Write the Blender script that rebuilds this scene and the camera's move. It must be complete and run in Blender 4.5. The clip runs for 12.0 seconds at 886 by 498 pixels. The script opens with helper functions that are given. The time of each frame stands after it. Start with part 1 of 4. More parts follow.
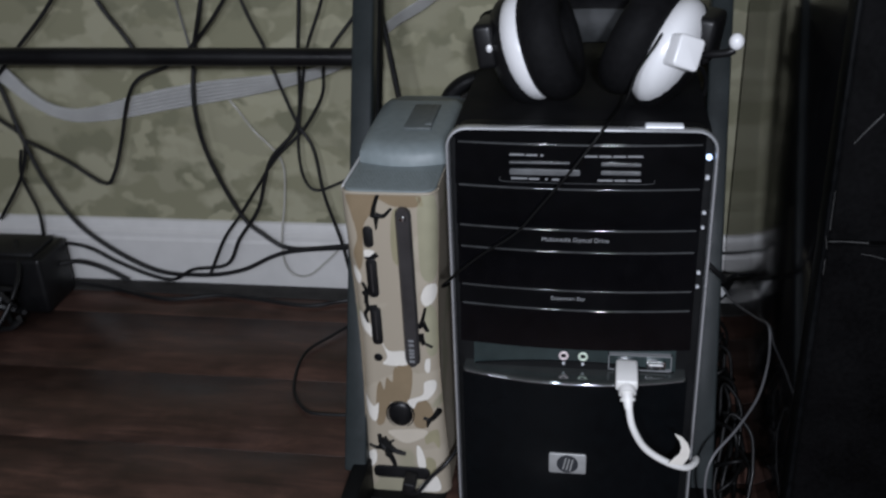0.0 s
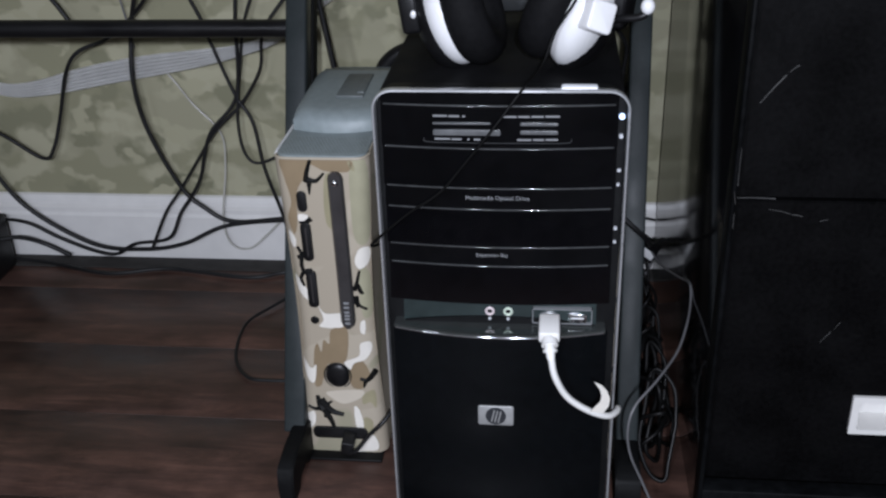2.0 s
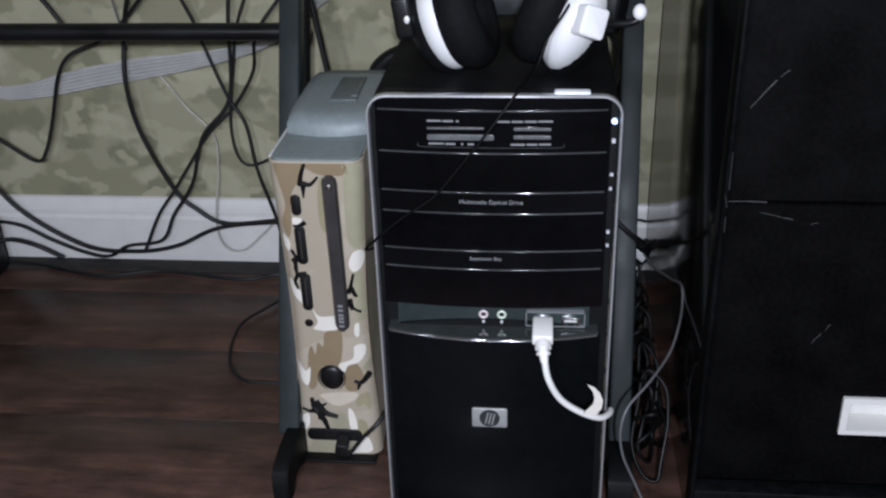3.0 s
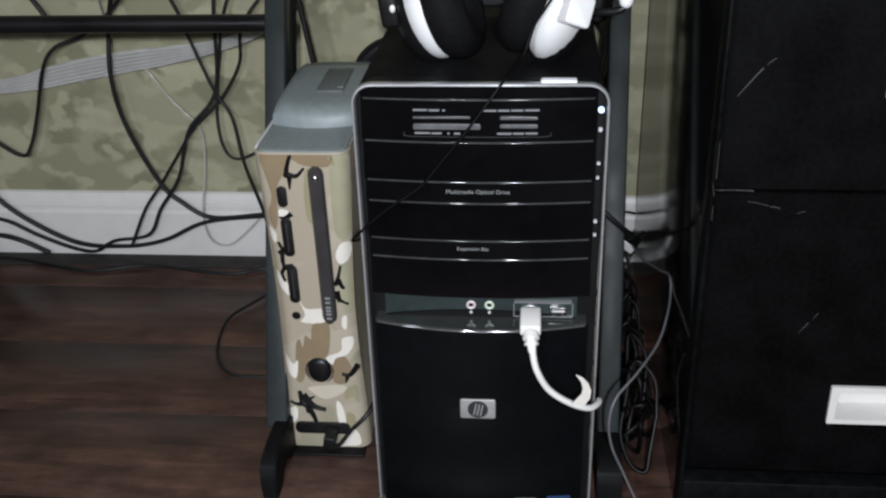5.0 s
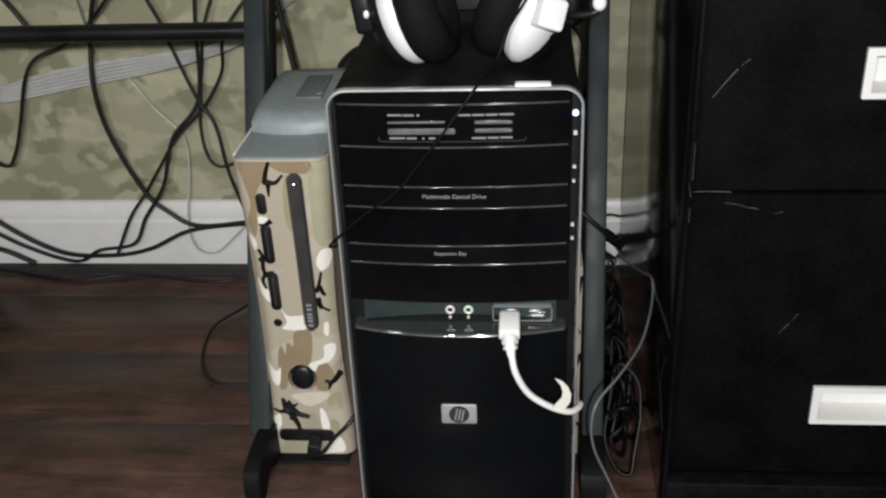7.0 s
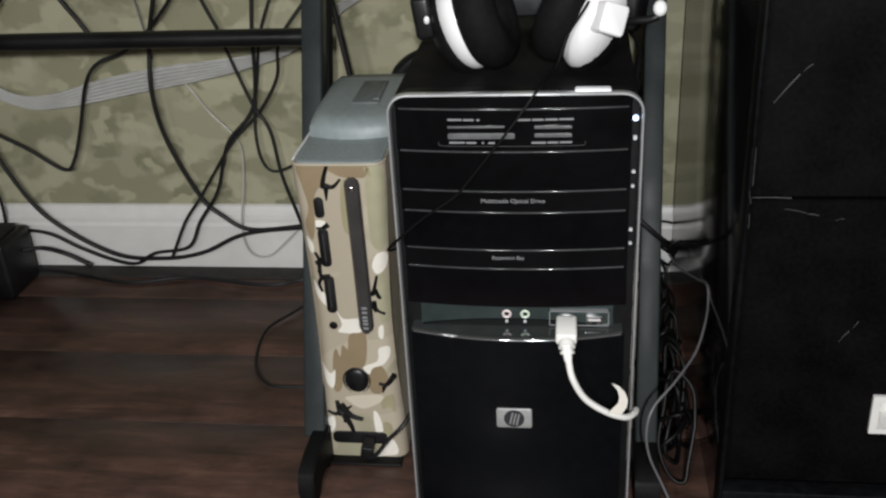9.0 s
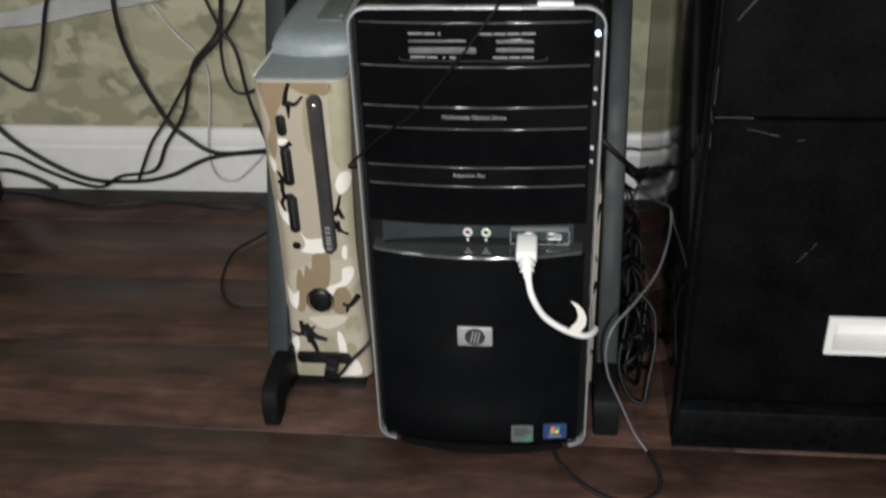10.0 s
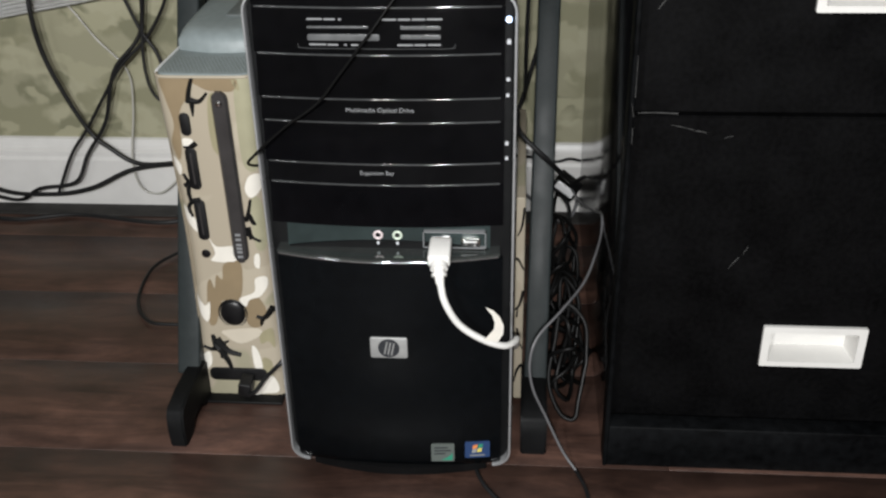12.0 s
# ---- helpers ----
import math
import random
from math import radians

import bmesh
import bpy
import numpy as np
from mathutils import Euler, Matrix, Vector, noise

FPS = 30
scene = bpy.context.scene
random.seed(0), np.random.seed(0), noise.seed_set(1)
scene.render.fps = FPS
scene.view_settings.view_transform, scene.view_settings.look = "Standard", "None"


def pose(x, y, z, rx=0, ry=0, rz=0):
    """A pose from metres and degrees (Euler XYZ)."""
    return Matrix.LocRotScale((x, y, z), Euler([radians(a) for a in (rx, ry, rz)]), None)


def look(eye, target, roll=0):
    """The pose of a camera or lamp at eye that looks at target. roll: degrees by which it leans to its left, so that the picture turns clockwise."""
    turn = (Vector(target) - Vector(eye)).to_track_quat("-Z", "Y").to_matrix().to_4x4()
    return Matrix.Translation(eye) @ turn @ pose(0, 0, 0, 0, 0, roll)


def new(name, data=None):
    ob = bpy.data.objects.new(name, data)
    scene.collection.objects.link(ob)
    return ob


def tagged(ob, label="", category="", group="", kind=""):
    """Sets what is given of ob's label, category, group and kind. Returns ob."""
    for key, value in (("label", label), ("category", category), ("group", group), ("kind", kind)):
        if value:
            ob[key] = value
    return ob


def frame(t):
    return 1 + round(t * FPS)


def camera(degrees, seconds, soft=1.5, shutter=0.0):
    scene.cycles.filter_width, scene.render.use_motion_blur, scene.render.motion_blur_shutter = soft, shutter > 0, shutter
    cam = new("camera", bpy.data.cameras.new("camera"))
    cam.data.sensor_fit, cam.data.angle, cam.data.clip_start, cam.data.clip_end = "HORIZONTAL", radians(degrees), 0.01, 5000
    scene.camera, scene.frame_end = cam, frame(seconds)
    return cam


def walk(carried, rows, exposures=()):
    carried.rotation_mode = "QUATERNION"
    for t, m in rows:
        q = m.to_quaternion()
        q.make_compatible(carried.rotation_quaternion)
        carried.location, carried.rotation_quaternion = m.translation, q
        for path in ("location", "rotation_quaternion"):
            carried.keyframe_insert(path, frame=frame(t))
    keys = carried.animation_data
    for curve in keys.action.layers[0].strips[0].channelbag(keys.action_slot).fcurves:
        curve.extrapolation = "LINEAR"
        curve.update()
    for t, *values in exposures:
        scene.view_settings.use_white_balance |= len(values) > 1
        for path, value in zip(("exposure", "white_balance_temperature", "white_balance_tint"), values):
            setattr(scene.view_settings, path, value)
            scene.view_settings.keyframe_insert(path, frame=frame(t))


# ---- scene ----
cam = camera(48.0, 12.0, soft=2.4, shutter=0.5)
PATH = [
    (0, (0.013, -0.625, 0.621), (-0.291, 1.14, -0.268), -2.5),
    (0.3, (0.0093, -0.6272, 0.6208), (-0.2663, 1.1575, -0.2388), -4.09),
    (0.5, (0.0089, -0.6310, 0.6207), (-0.2661, 1.1590, -0.2280), -2.97),
    (0.7, (0.0111, -0.6314, 0.6175), (-0.2541, 1.1545, -0.2429), -2.20),
    (0.9, (0.0165, -0.6343, 0.6139), (-0.2564, 1.1300, -0.2876), -1.94),
    (1, (0.02, -0.637, 0.614), (-0.253, 1.123, -0.296), -1.8),
    (1.2, (0.0241, -0.6412, 0.6145), (-0.2458, 1.1156, -0.3024), -3.42),
    (1.5, (0.028, -0.648, 0.615), (-0.226, 1.103, -0.318), -2.3),
    (2, (0.0367, -0.6545, 0.6154), (-0.1771, 1.1090, -0.3035), -1.94),
    (2.5, (0.039, -0.654, 0.616), (-0.162, 1.108, -0.308), -1.8),
    (3, (0.035, -0.657, 0.621), (-0.161, 1.107, -0.301), -1.8),
    (3.2, (0.0357, -0.6572, 0.6207), (-0.1443, 1.1114, -0.2955), -1.85),
    (5, (0.037, -0.656, 0.615), (-0.139, 1.107, -0.313), -1.8),
    (5.5, (0.037, -0.661, 0.618), (-0.139, 1.106, -0.301), -1.1),
    (6, (0.0496, -0.6581, 0.6152), (-0.1287, 1.1114, -0.2996), -1.97),
    (6.5, (0.0534, -0.6541, 0.6140), (-0.1221, 1.1133, -0.3056), -2.44),
    (8.3, (0.0414, -0.6537, 0.6128), (-0.1168, 1.1203, -0.2972), -2.16),
    (8.5, (0.0411, -0.6552, 0.6125), (-0.1742, 1.1154, -0.2923), -2.97),
    (8.7, (0.0383, -0.6578, 0.6143), (-0.2195, 1.1076, -0.2894), -3.35),
    (9, (0.0392, -0.6599, 0.6142), (-0.2126, 1.1071, -0.2883), -3.19),
    (9.5, (0.0415, -0.6621, 0.6123), (-0.2148, 1.1062, -0.2863), -2.86),
    (9.6, (0.0414, -0.6630, 0.6078), (-0.1914, 1.0901, -0.3263), -1.78),
    (9.7, (0.0441, -0.6621, 0.6067), (-0.1757, 1.0840, -0.3435), -1.49),
    (9.8, (0.0473, -0.6629, 0.6044), (-0.1602, 1.0742, -0.3649), -1.08),
    (10, (0.052, -0.664, 0.6), (-0.154, 1.047, -0.415), -2.1),
    (10.2, (0.0598, -0.6610, 0.6000), (-0.1395, 1.0307, -0.4481), -1.96),
    (10.4, (0.0680, -0.6496, 0.5970), (-0.1255, 1.0546, -0.4317), -1.92),
    (10.5, (0.0725, -0.6392, 0.5892), (-0.1104, 1.0831, -0.4109), -0.82),
    (10.7, (0.0779, -0.6216, 0.5703), (-0.0508, 1.1351, -0.3770), 1.67),
    (10.9, (0.0815, -0.6198, 0.5635), (-0.0277, 1.1552, -0.3517), 0.39),
    (11, (0.0838, -0.6207, 0.5642), (-0.0298, 1.1589, -0.3413), -0.41),
    (11.2, (0.0906, -0.6199, 0.5602), (-0.0319, 1.1616, -0.3406), -1.07),
    (11.5, (0.0953, -0.6208, 0.5596), (-0.0361, 1.1379, -0.3837), -0.92),
    (12, (0.092, -0.628, 0.558), (-0.057, 1.118, -0.406), -1.2),
]
walk(cam, [(t, look(eye, target, roll)) for t, eye, target, roll in PATH],
     [(0, -0.38, 5650, 14), (1.2, -0.20, 5650, 15), (2.0, -0.02, 5600, 15), (3.2, 0.0, 5600, 15), (5.0, 0.08, 5900, 11), (6.5, 0.22, 6250, 10), (8.4, 0.08, 6300, 10), (9.5, 0.08, 6300, 10), (10.0, 0.22, 6300, 10), (10.7, 0.35, 6300, 10), (12.0, 0.34, 6300, 10)])

# ---- light ----
world = bpy.data.worlds.new("world")
scene.world = world
world.use_nodes = True
world.node_tree.nodes["Background"].inputs[0].default_value = (0.05, 0.05, 0.055, 1)
world.node_tree.nodes["Background"].inputs[1].default_value = 0.3
# low lamps of the room behind the viewer: two bulbs side by side, and a broad soft one further to the west
for lamp_x, size, power in ((-0.60, 0.14, 1.2), (-0.14, 0.075, 5.2), (0.085, 0.035, 12.8)):
    lamp = bpy.data.lights.new("room_lamp", "AREA")
    lamp.shape, lamp.size, lamp.energy, lamp.color = "DISK", size, power, (1.0, 0.985, 0.955)
    new("room_lamp", lamp).matrix_world = look((lamp_x, -1.00, 0.76), (lamp_x * 0.4, 0.3, 0.15))



# ---- materials ----
def mat(name, color, rough=0.5, metal=0.0, spec=0.5, coat=0.0, emit=None, strength=0.0):
    m = bpy.data.materials.new(name)
    m.use_nodes = True
    b = m.node_tree.nodes["Principled BSDF"]
    b.inputs["Base Color"].default_value = (*color, 1)
    b.inputs["Roughness"].default_value = rough
    b.inputs["Metallic"].default_value = metal
    b.inputs["Specular IOR Level"].default_value = spec
    b.inputs["Coat Weight"].default_value = coat
    b.inputs["Coat Roughness"].default_value = 0.05
    if emit:
        b.inputs["Emission Color"].default_value = (*emit, 1)
        b.inputs["Emission Strength"].default_value = strength
    return m


def node(m, kind, **inputs):
    n = m.node_tree.nodes.new(kind)
    for key, value in inputs.items():
        n.inputs[key.replace("_", " ")].default_value = value
    return n


def link(m, a, b):
    m.node_tree.links.new(a, b)


def bsdf(m):
    return m.node_tree.nodes["Principled BSDF"]


def grain(m, scale=60.0, amount=0.25, bump=0.15, distance=0.001, rough=0.12):
    """Varies the colour, the roughness and the relief of a plain material at two scales."""
    b = bsdf(m)
    co = node(m, "ShaderNodeTexCoord")
    fine = node(m, "ShaderNodeTexNoise", Scale=scale, Detail=5.0)
    wide = node(m, "ShaderNodeTexNoise", Scale=scale / 11, Detail=3.0)
    for n in (fine, wide):
        link(m, co.outputs["Object"], n.inputs["Vector"])
    both = node(m, "ShaderNodeMath")
    both.operation = "ADD"
    link(m, fine.outputs[0], both.inputs[0])
    link(m, wide.outputs[0], both.inputs[1])
    c = b.inputs["Base Color"].default_value
    ramp = node(m, "ShaderNodeMapRange")
    ramp.inputs["From Min"].default_value, ramp.inputs["From Max"].default_value = 0.7, 1.3
    ramp.inputs["To Min"].default_value, ramp.inputs["To Max"].default_value = 1 - amount, 1 + amount
    link(m, both.outputs[0], ramp.inputs["Value"])
    mul = node(m, "ShaderNodeVectorMath")
    mul.operation = "SCALE"
    mul.inputs[0].default_value = c[:3]
    link(m, ramp.outputs[0], mul.inputs["Scale"])
    link(m, mul.outputs[0], b.inputs["Base Color"])
    r0 = b.inputs["Roughness"].default_value
    rr = node(m, "ShaderNodeMapRange")
    rr.inputs["From Min"].default_value, rr.inputs["From Max"].default_value = 0.3, 0.7
    rr.inputs["To Min"].default_value, rr.inputs["To Max"].default_value = max(0.02, r0 - rough), min(1, r0 + rough)
    link(m, wide.outputs[0], rr.inputs["Value"])
    link(m, rr.outputs[0], b.inputs["Roughness"])
    if bump:
        bp = node(m, "ShaderNodeBump", Strength=bump, Distance=distance)
        link(m, fine.outputs[0], bp.inputs["Height"])
        link(m, bp.outputs[0], b.inputs["Normal"])
    return m


def layered(m, base, layers, warp=0.03, coords="Object"):
    """Camouflage: patches of each layer's colour, (colour, scale, threshold, seed, soft), laid over one another."""
    b = bsdf(m)
    co = node(m, "ShaderNodeTexCoord")
    bend = node(m, "ShaderNodeTexNoise", Scale=38.0, Detail=2.0)
    link(m, co.outputs[coords], bend.inputs["Vector"])
    off = node(m, "ShaderNodeVectorMath")
    off.operation = "SCALE"
    link(m, bend.outputs["Color"], off.inputs[0])
    off.inputs["Scale"].default_value = warp
    last = None
    for n, (colour, scale, threshold, seed, soft) in enumerate(layers):
        move = node(m, "ShaderNodeVectorMath")
        move.operation = "MULTIPLY_ADD"
        link(m, co.outputs[coords], move.inputs[0])
        move.inputs[1].default_value = (0.75, 1.0, 1.15)
        move.inputs[2].default_value = (seed, seed * 0.7, seed * 1.3)
        add = node(m, "ShaderNodeVectorMath")
        add.operation = "ADD"
        link(m, move.outputs[0], add.inputs[0])
        link(m, off.outputs[0], add.inputs[1])
        blob = node(m, "ShaderNodeTexNoise", Scale=scale, Detail=1.2, Roughness=0.45)
        link(m, add.outputs[0], blob.inputs["Vector"])
        step = node(m, "ShaderNodeMapRange")
        step.inputs["From Min"].default_value, step.inputs["From Max"].default_value = threshold - soft, threshold + soft
        link(m, blob.outputs[0], step.inputs["Value"])
        mix = node(m, "ShaderNodeMix")
        mix.data_type = "RGBA"
        link(m, step.outputs[0], mix.inputs["Factor"])
        mix.inputs["A"].default_value = (*base, 1)
        if last:
            link(m, last, mix.inputs["A"])
        mix.inputs["B"].default_value = (*colour, 1)
        last = mix.outputs["Result"]
    link(m, last, b.inputs["Base Color"])
    return m


def wallpaper_material():
    m = mat("wallpaper", (0.3, 0.3, 0.2), 0.75, spec=0.25)
    layered(m, (0.293, 0.281, 0.192), [
        ((0.244, 0.236, 0.153), 17.0, 0.50, 3.1, 0.03),
        ((0.360, 0.345, 0.241), 16.0, 0.57, 11.7, 0.03),
        ((0.200, 0.196, 0.127), 19.0, 0.60, 23.3, 0.03),
        ((0.338, 0.324, 0.221), 24.0, 0.62, 41.9, 0.02)], warp=0.03)
    fine = node(m, "ShaderNodeTexNoise", Scale=420.0, Detail=3.0)
    bp = node(m, "ShaderNodeBump", Strength=0.08, Distance=0.0008)
    link(m, fine.outputs[0], bp.inputs["Height"])
    link(m, bp.outputs[0], bsdf(m).inputs["Normal"])
    return m


def skin_material():
    m = mat("camouflage_skin", (0.5, 0.4, 0.3), 0.42, spec=0.4)
    layered(m, (0.345, 0.302, 0.232), [
        ((0.285, 0.265, 0.188), 14.0, 0.58, 33.0, 0.01),
        ((0.385, 0.34, 0.265), 17.0, 0.60, 19.1, 0.01)], warp=0.016)
    grain_bump = node(m, "ShaderNodeTexNoise", Scale=300.0, Detail=3.0)
    bp = node(m, "ShaderNodeBump", Strength=0.05, Distance=0.0005)
    link(m, grain_bump.outputs[0], bp.inputs["Height"])
    link(m, bp.outputs[0], bsdf(m).inputs["Normal"])
    return m


def floor_material():
    m = mat("dark_laminate", (0.07, 0.035, 0.025), 0.42, spec=0.45)
    b = bsdf(m)
    co = node(m, "ShaderNodeTexCoord")
    info = node(m, "ShaderNodeObjectInfo")
    shift = node(m, "ShaderNodeVectorMath")
    shift.operation = "MULTIPLY_ADD"
    link(m, co.outputs["Object"], shift.inputs[0])
    shift.inputs[1].default_value = (2.6, 15.0, 15.0)
    rnd = node(m, "ShaderNodeCombineXYZ")
    ten = node(m, "ShaderNodeMath")
    ten.operation = "MULTIPLY"
    ten.inputs[1].default_value = 37.0
    link(m, info.outputs["Random"], ten.inputs[0])
    for n in range(3):
        link(m, ten.outputs[0], rnd.inputs[n])
    link(m, rnd.outputs[0], shift.inputs[2])
    fib = node(m, "ShaderNodeTexNoise", Scale=3.0, Detail=11.0, Roughness=0.74, Distortion=0.5)
    link(m, shift.outputs[0], fib.inputs["Vector"])
    ramp = node(m, "ShaderNodeValToRGB")
    link(m, fib.outputs[0], ramp.inputs[0])
    e = ramp.color_ramp.elements
    e[0].position, e[0].color = 0.30, (0.024, 0.0142, 0.0116, 1)
    e[1].position, e[1].color = 0.72, (0.122, 0.064, 0.046, 1)
    mid = e.new(0.5)
    mid.color = (0.058, 0.0315, 0.024, 1)
    tone = node(m, "ShaderNodeMapRange")
    tone.inputs["To Min"].default_value, tone.inputs["To Max"].default_value = 0.93, 1.07
    link(m, info.outputs["Random"], tone.inputs["Value"])
    mul = node(m, "ShaderNodeVectorMath")
    mul.operation = "SCALE"
    link(m, ramp.outputs[0], mul.inputs[0])
    link(m, tone.outputs[0], mul.inputs["Scale"])
    link(m, mul.outputs[0], b.inputs["Base Color"])
    # broad worn and smeared places, over the whole floor
    world_at = node(m, "ShaderNodeNewGeometry")
    smear = node(m, "ShaderNodeTexNoise", Scale=13.0, Detail=6.0, Roughness=0.6)
    link(m, world_at.outputs["Position"], smear.inputs["Vector"])
    worn = node(m, "ShaderNodeMapRange")
    worn.inputs["From Min"].default_value, worn.inputs["From Max"].default_value = 0.35, 0.65
    worn.inputs["To Min"].default_value, worn.inputs["To Max"].default_value = 0.66, 1.28
    link(m, smear.outputs[0], worn.inputs["Value"])
    mul2 = node(m, "ShaderNodeVectorMath")
    mul2.operation = "SCALE"
    link(m, mul.outputs[0], mul2.inputs[0])
    link(m, worn.outputs[0], mul2.inputs["Scale"])
    link(m, mul2.outputs[0], b.inputs["Base Color"])
    dull = node(m, "ShaderNodeMapRange")
    dull.inputs["From Min"].default_value, dull.inputs["From Max"].default_value = 0.35, 0.65
    dull.inputs["To Min"].default_value, dull.inputs["To Max"].default_value = 0.34, 0.52
    link(m, smear.outputs[0], dull.inputs["Value"])
    link(m, dull.outputs[0], b.inputs["Roughness"])
    bp = node(m, "ShaderNodeBump", Strength=0.2, Distance=0.0006)
    link(m, fib.outputs[0], bp.inputs["Height"])
    link(m, bp.outputs[0], b.inputs["Normal"])
    return m


M_WALLPAPER = wallpaper_material()
M_SKIN = skin_material()
M_FLOOR = floor_material()
M_WHITE_PAINT = grain(mat("white_trim_paint", (0.63, 0.62, 0.60), 0.4), 45, 0.06, 0.05)
M_EDGE_STRIP = grain(mat("dark_grey_strip", (0.030, 0.0285, 0.027), 0.7, spec=0.2), 70, 0.35, 0.1)
M_ROOM = grain(mat("room_paint", (0.62, 0.61, 0.57), 0.8), 30, 0.05, 0.1)
M_CEILING = grain(mat("ceiling_paint", (0.75, 0.74, 0.72), 0.9), 30, 0.04, 0.2)
M_PIANO = grain(mat("piano_black_plastic", (0.002, 0.002, 0.0025), 0.10, spec=0.5), 90, 0.3, 0.0, rough=0.05)
M_LOWER = grain(mat("satin_black_plastic", (0.0020, 0.0026, 0.0032), 0.24, spec=0.14), 120, 0.25, 0.03, rough=0.06)
M_STEEL_BLACK = grain(mat("black_powder_coat", (0.0032, 0.0032, 0.0036), 0.65, spec=0.12), 260, 0.2, 0.2, 0.0004)
M_SILVER = grain(mat("silver_rim_plastic", (0.47, 0.48, 0.49), 0.28, metal=0.6), 120, 0.08, 0.0)
M_TRIM_LINE = grain(mat("glossy_grey_line", (0.040, 0.042, 0.043), 0.07, spec=0.8), 100, 0.35, 0.0, rough=0.03)
M_RING = mat("bright_ring_plastic", (0.66, 0.66, 0.66), 0.3, metal=0.15)
M_LIP = grain(mat("smoked_chrome_lip", (0.5, 0.51, 0.52), 0.12, metal=0.9), 80, 0.15, 0.0, rough=0.03)
M_LIP_FACE = grain(mat("smoky_mirror_lip", (0.17, 0.185, 0.18), 0.04, metal=0.85), 60, 0.2, 0.0, rough=0.02)
M_CHROME = mat("chrome", (0.75, 0.75, 0.76), 0.12, metal=1.0)
M_DARKGLASS = grain(mat("smoked_panel", (0.021, 0.030, 0.030), 0.13), 24, 0.6, 0.0, rough=0.05)
M_PRINT = mat("pale_print", (0.19, 0.195, 0.20), 0.6)
M_ICON = mat("bright_icon_print", (0.42, 0.43, 0.45), 0.5)
M_PINK = mat("pink_ring_plastic", (0.66, 0.57, 0.575), 0.3, metal=0.15)
M_LIME = mat("green_ring_plastic", (0.58, 0.66, 0.55), 0.3, metal=0.15)
M_BADGE = grain(mat("badge_silver", (0.36, 0.365, 0.36), 0.4, metal=0.4), 150, 0.1, 0.0)
M_BADGE_DARK = mat("badge_dark", (0.02, 0.022, 0.026), 0.4)
M_LED = mat("blue_led", (0.7, 0.8, 1.0), 0.4, emit=(0.55, 0.72, 1.0), strength=1.6)
M_LIGHTBAR = mat("white_button", (0.85, 0.86, 0.88), 0.35, emit=(0.8, 0.9, 1.0), strength=0.08)
M_STICK_GREEN = mat("sticker_silver_green", (0.12, 0.14, 0.13), 0.35, metal=0.3)
M_GREEN = mat("sticker_green", (0.03, 0.22, 0.14), 0.4)
M_STICK_BLUE = mat("sticker_blue", (0.02, 0.045, 0.12), 0.35)
M_ORANGE = mat("sticker_orange", (0.65, 0.22, 0.06), 0.4)
M_YELLOW = mat("sticker_yellow", (0.6, 0.5, 0.1), 0.4)
M_GREY = grain(mat("console_grey_plastic", (0.185, 0.215, 0.218), 0.48), 140, 0.12, 0.1, 0.0003)
M_GREY_DARK = grain(mat("console_dark_grey", (0.095, 0.108, 0.108), 0.5), 140, 0.12, 0.1, 0.0003)
M_TRAY = grain(mat("smoked_tray_plastic", (0.035, 0.033, 0.033), 0.2), 60, 0.2, 0.0, rough=0.06)
M_BLACK = grain(mat("black_plastic", (0.0055, 0.0055, 0.006), 0.42, spec=0.3), 150, 0.25, 0.05)
M_RUBBER = grain(mat("black_rubber", (0.008, 0.008, 0.0085), 0.5, spec=0.35), 200, 0.25, 0.08)
M_LEAD = grain(mat("black_lead", (0.0016, 0.0016, 0.0016), 0.55, spec=0.12), 200, 0.25, 0.05)
M_COIL = grain(mat("dull_black_flex", (0.003, 0.003, 0.003), 0.5, spec=0.2), 200, 0.25, 0.05)
M_PAD = grain(mat("black_leatherette", (0.005, 0.005, 0.0055), 0.75, spec=0.08), 230, 0.3, 0.35, 0.0008)
M_SHELL = grain(mat("white_headset_plastic", (0.68, 0.68, 0.68), 0.3), 60, 0.04, 0.0)
M_BAND = grain(mat("grey_band_pad", (0.022, 0.024, 0.025), 0.7), 200, 0.3, 0.3)
M_LEG = grain(mat("grey_desk_enamel", (0.021, 0.0255, 0.0262), 0.45, spec=0.2), 220, 0.12, 0.08, 0.0003)
M_CABINET = grain(mat("black_melamine", (0.0024, 0.0024, 0.0026), 0.5, spec=0.055), 260, 0.5, 0.10, 0.0005, rough=0.06)
M_CABINET_EDGE = grain(mat("black_edge_band", (0.0030, 0.0033, 0.0037), 0.5, spec=0.06), 120, 0.7, 0.1)
M_CABINET_SIDE = grain(mat("polished_black_side", (0.004, 0.004, 0.0045), 0.13, spec=0.5), 30, 0.3, 0.0, rough=0.05)
M_SCRATCH = grain(mat("scuffed_edge", (0.036, 0.036, 0.035), 0.6), 300, 0.6, 0.0)
M_CUP = grain(mat("white_pull_plastic", (0.64, 0.63, 0.605), 0.35), 60, 0.04, 0.0)
M_USB = grain(mat("white_cable_plastic", (0.72, 0.71, 0.68), 0.4), 80, 0.04, 0.0)
M_PAPER = grain(mat("paper_tag", (0.74, 0.71, 0.64), 0.7), 90, 0.08, 0.1)
M_STRAP = grain(mat("clear_grey_strap", (0.72, 0.72, 0.71), 0.35), 60, 0.08, 0.05)
M_GREYCABLE = grain(mat("grey_cable", (0.11, 0.11, 0.115), 0.4), 100, 0.15, 0.0)
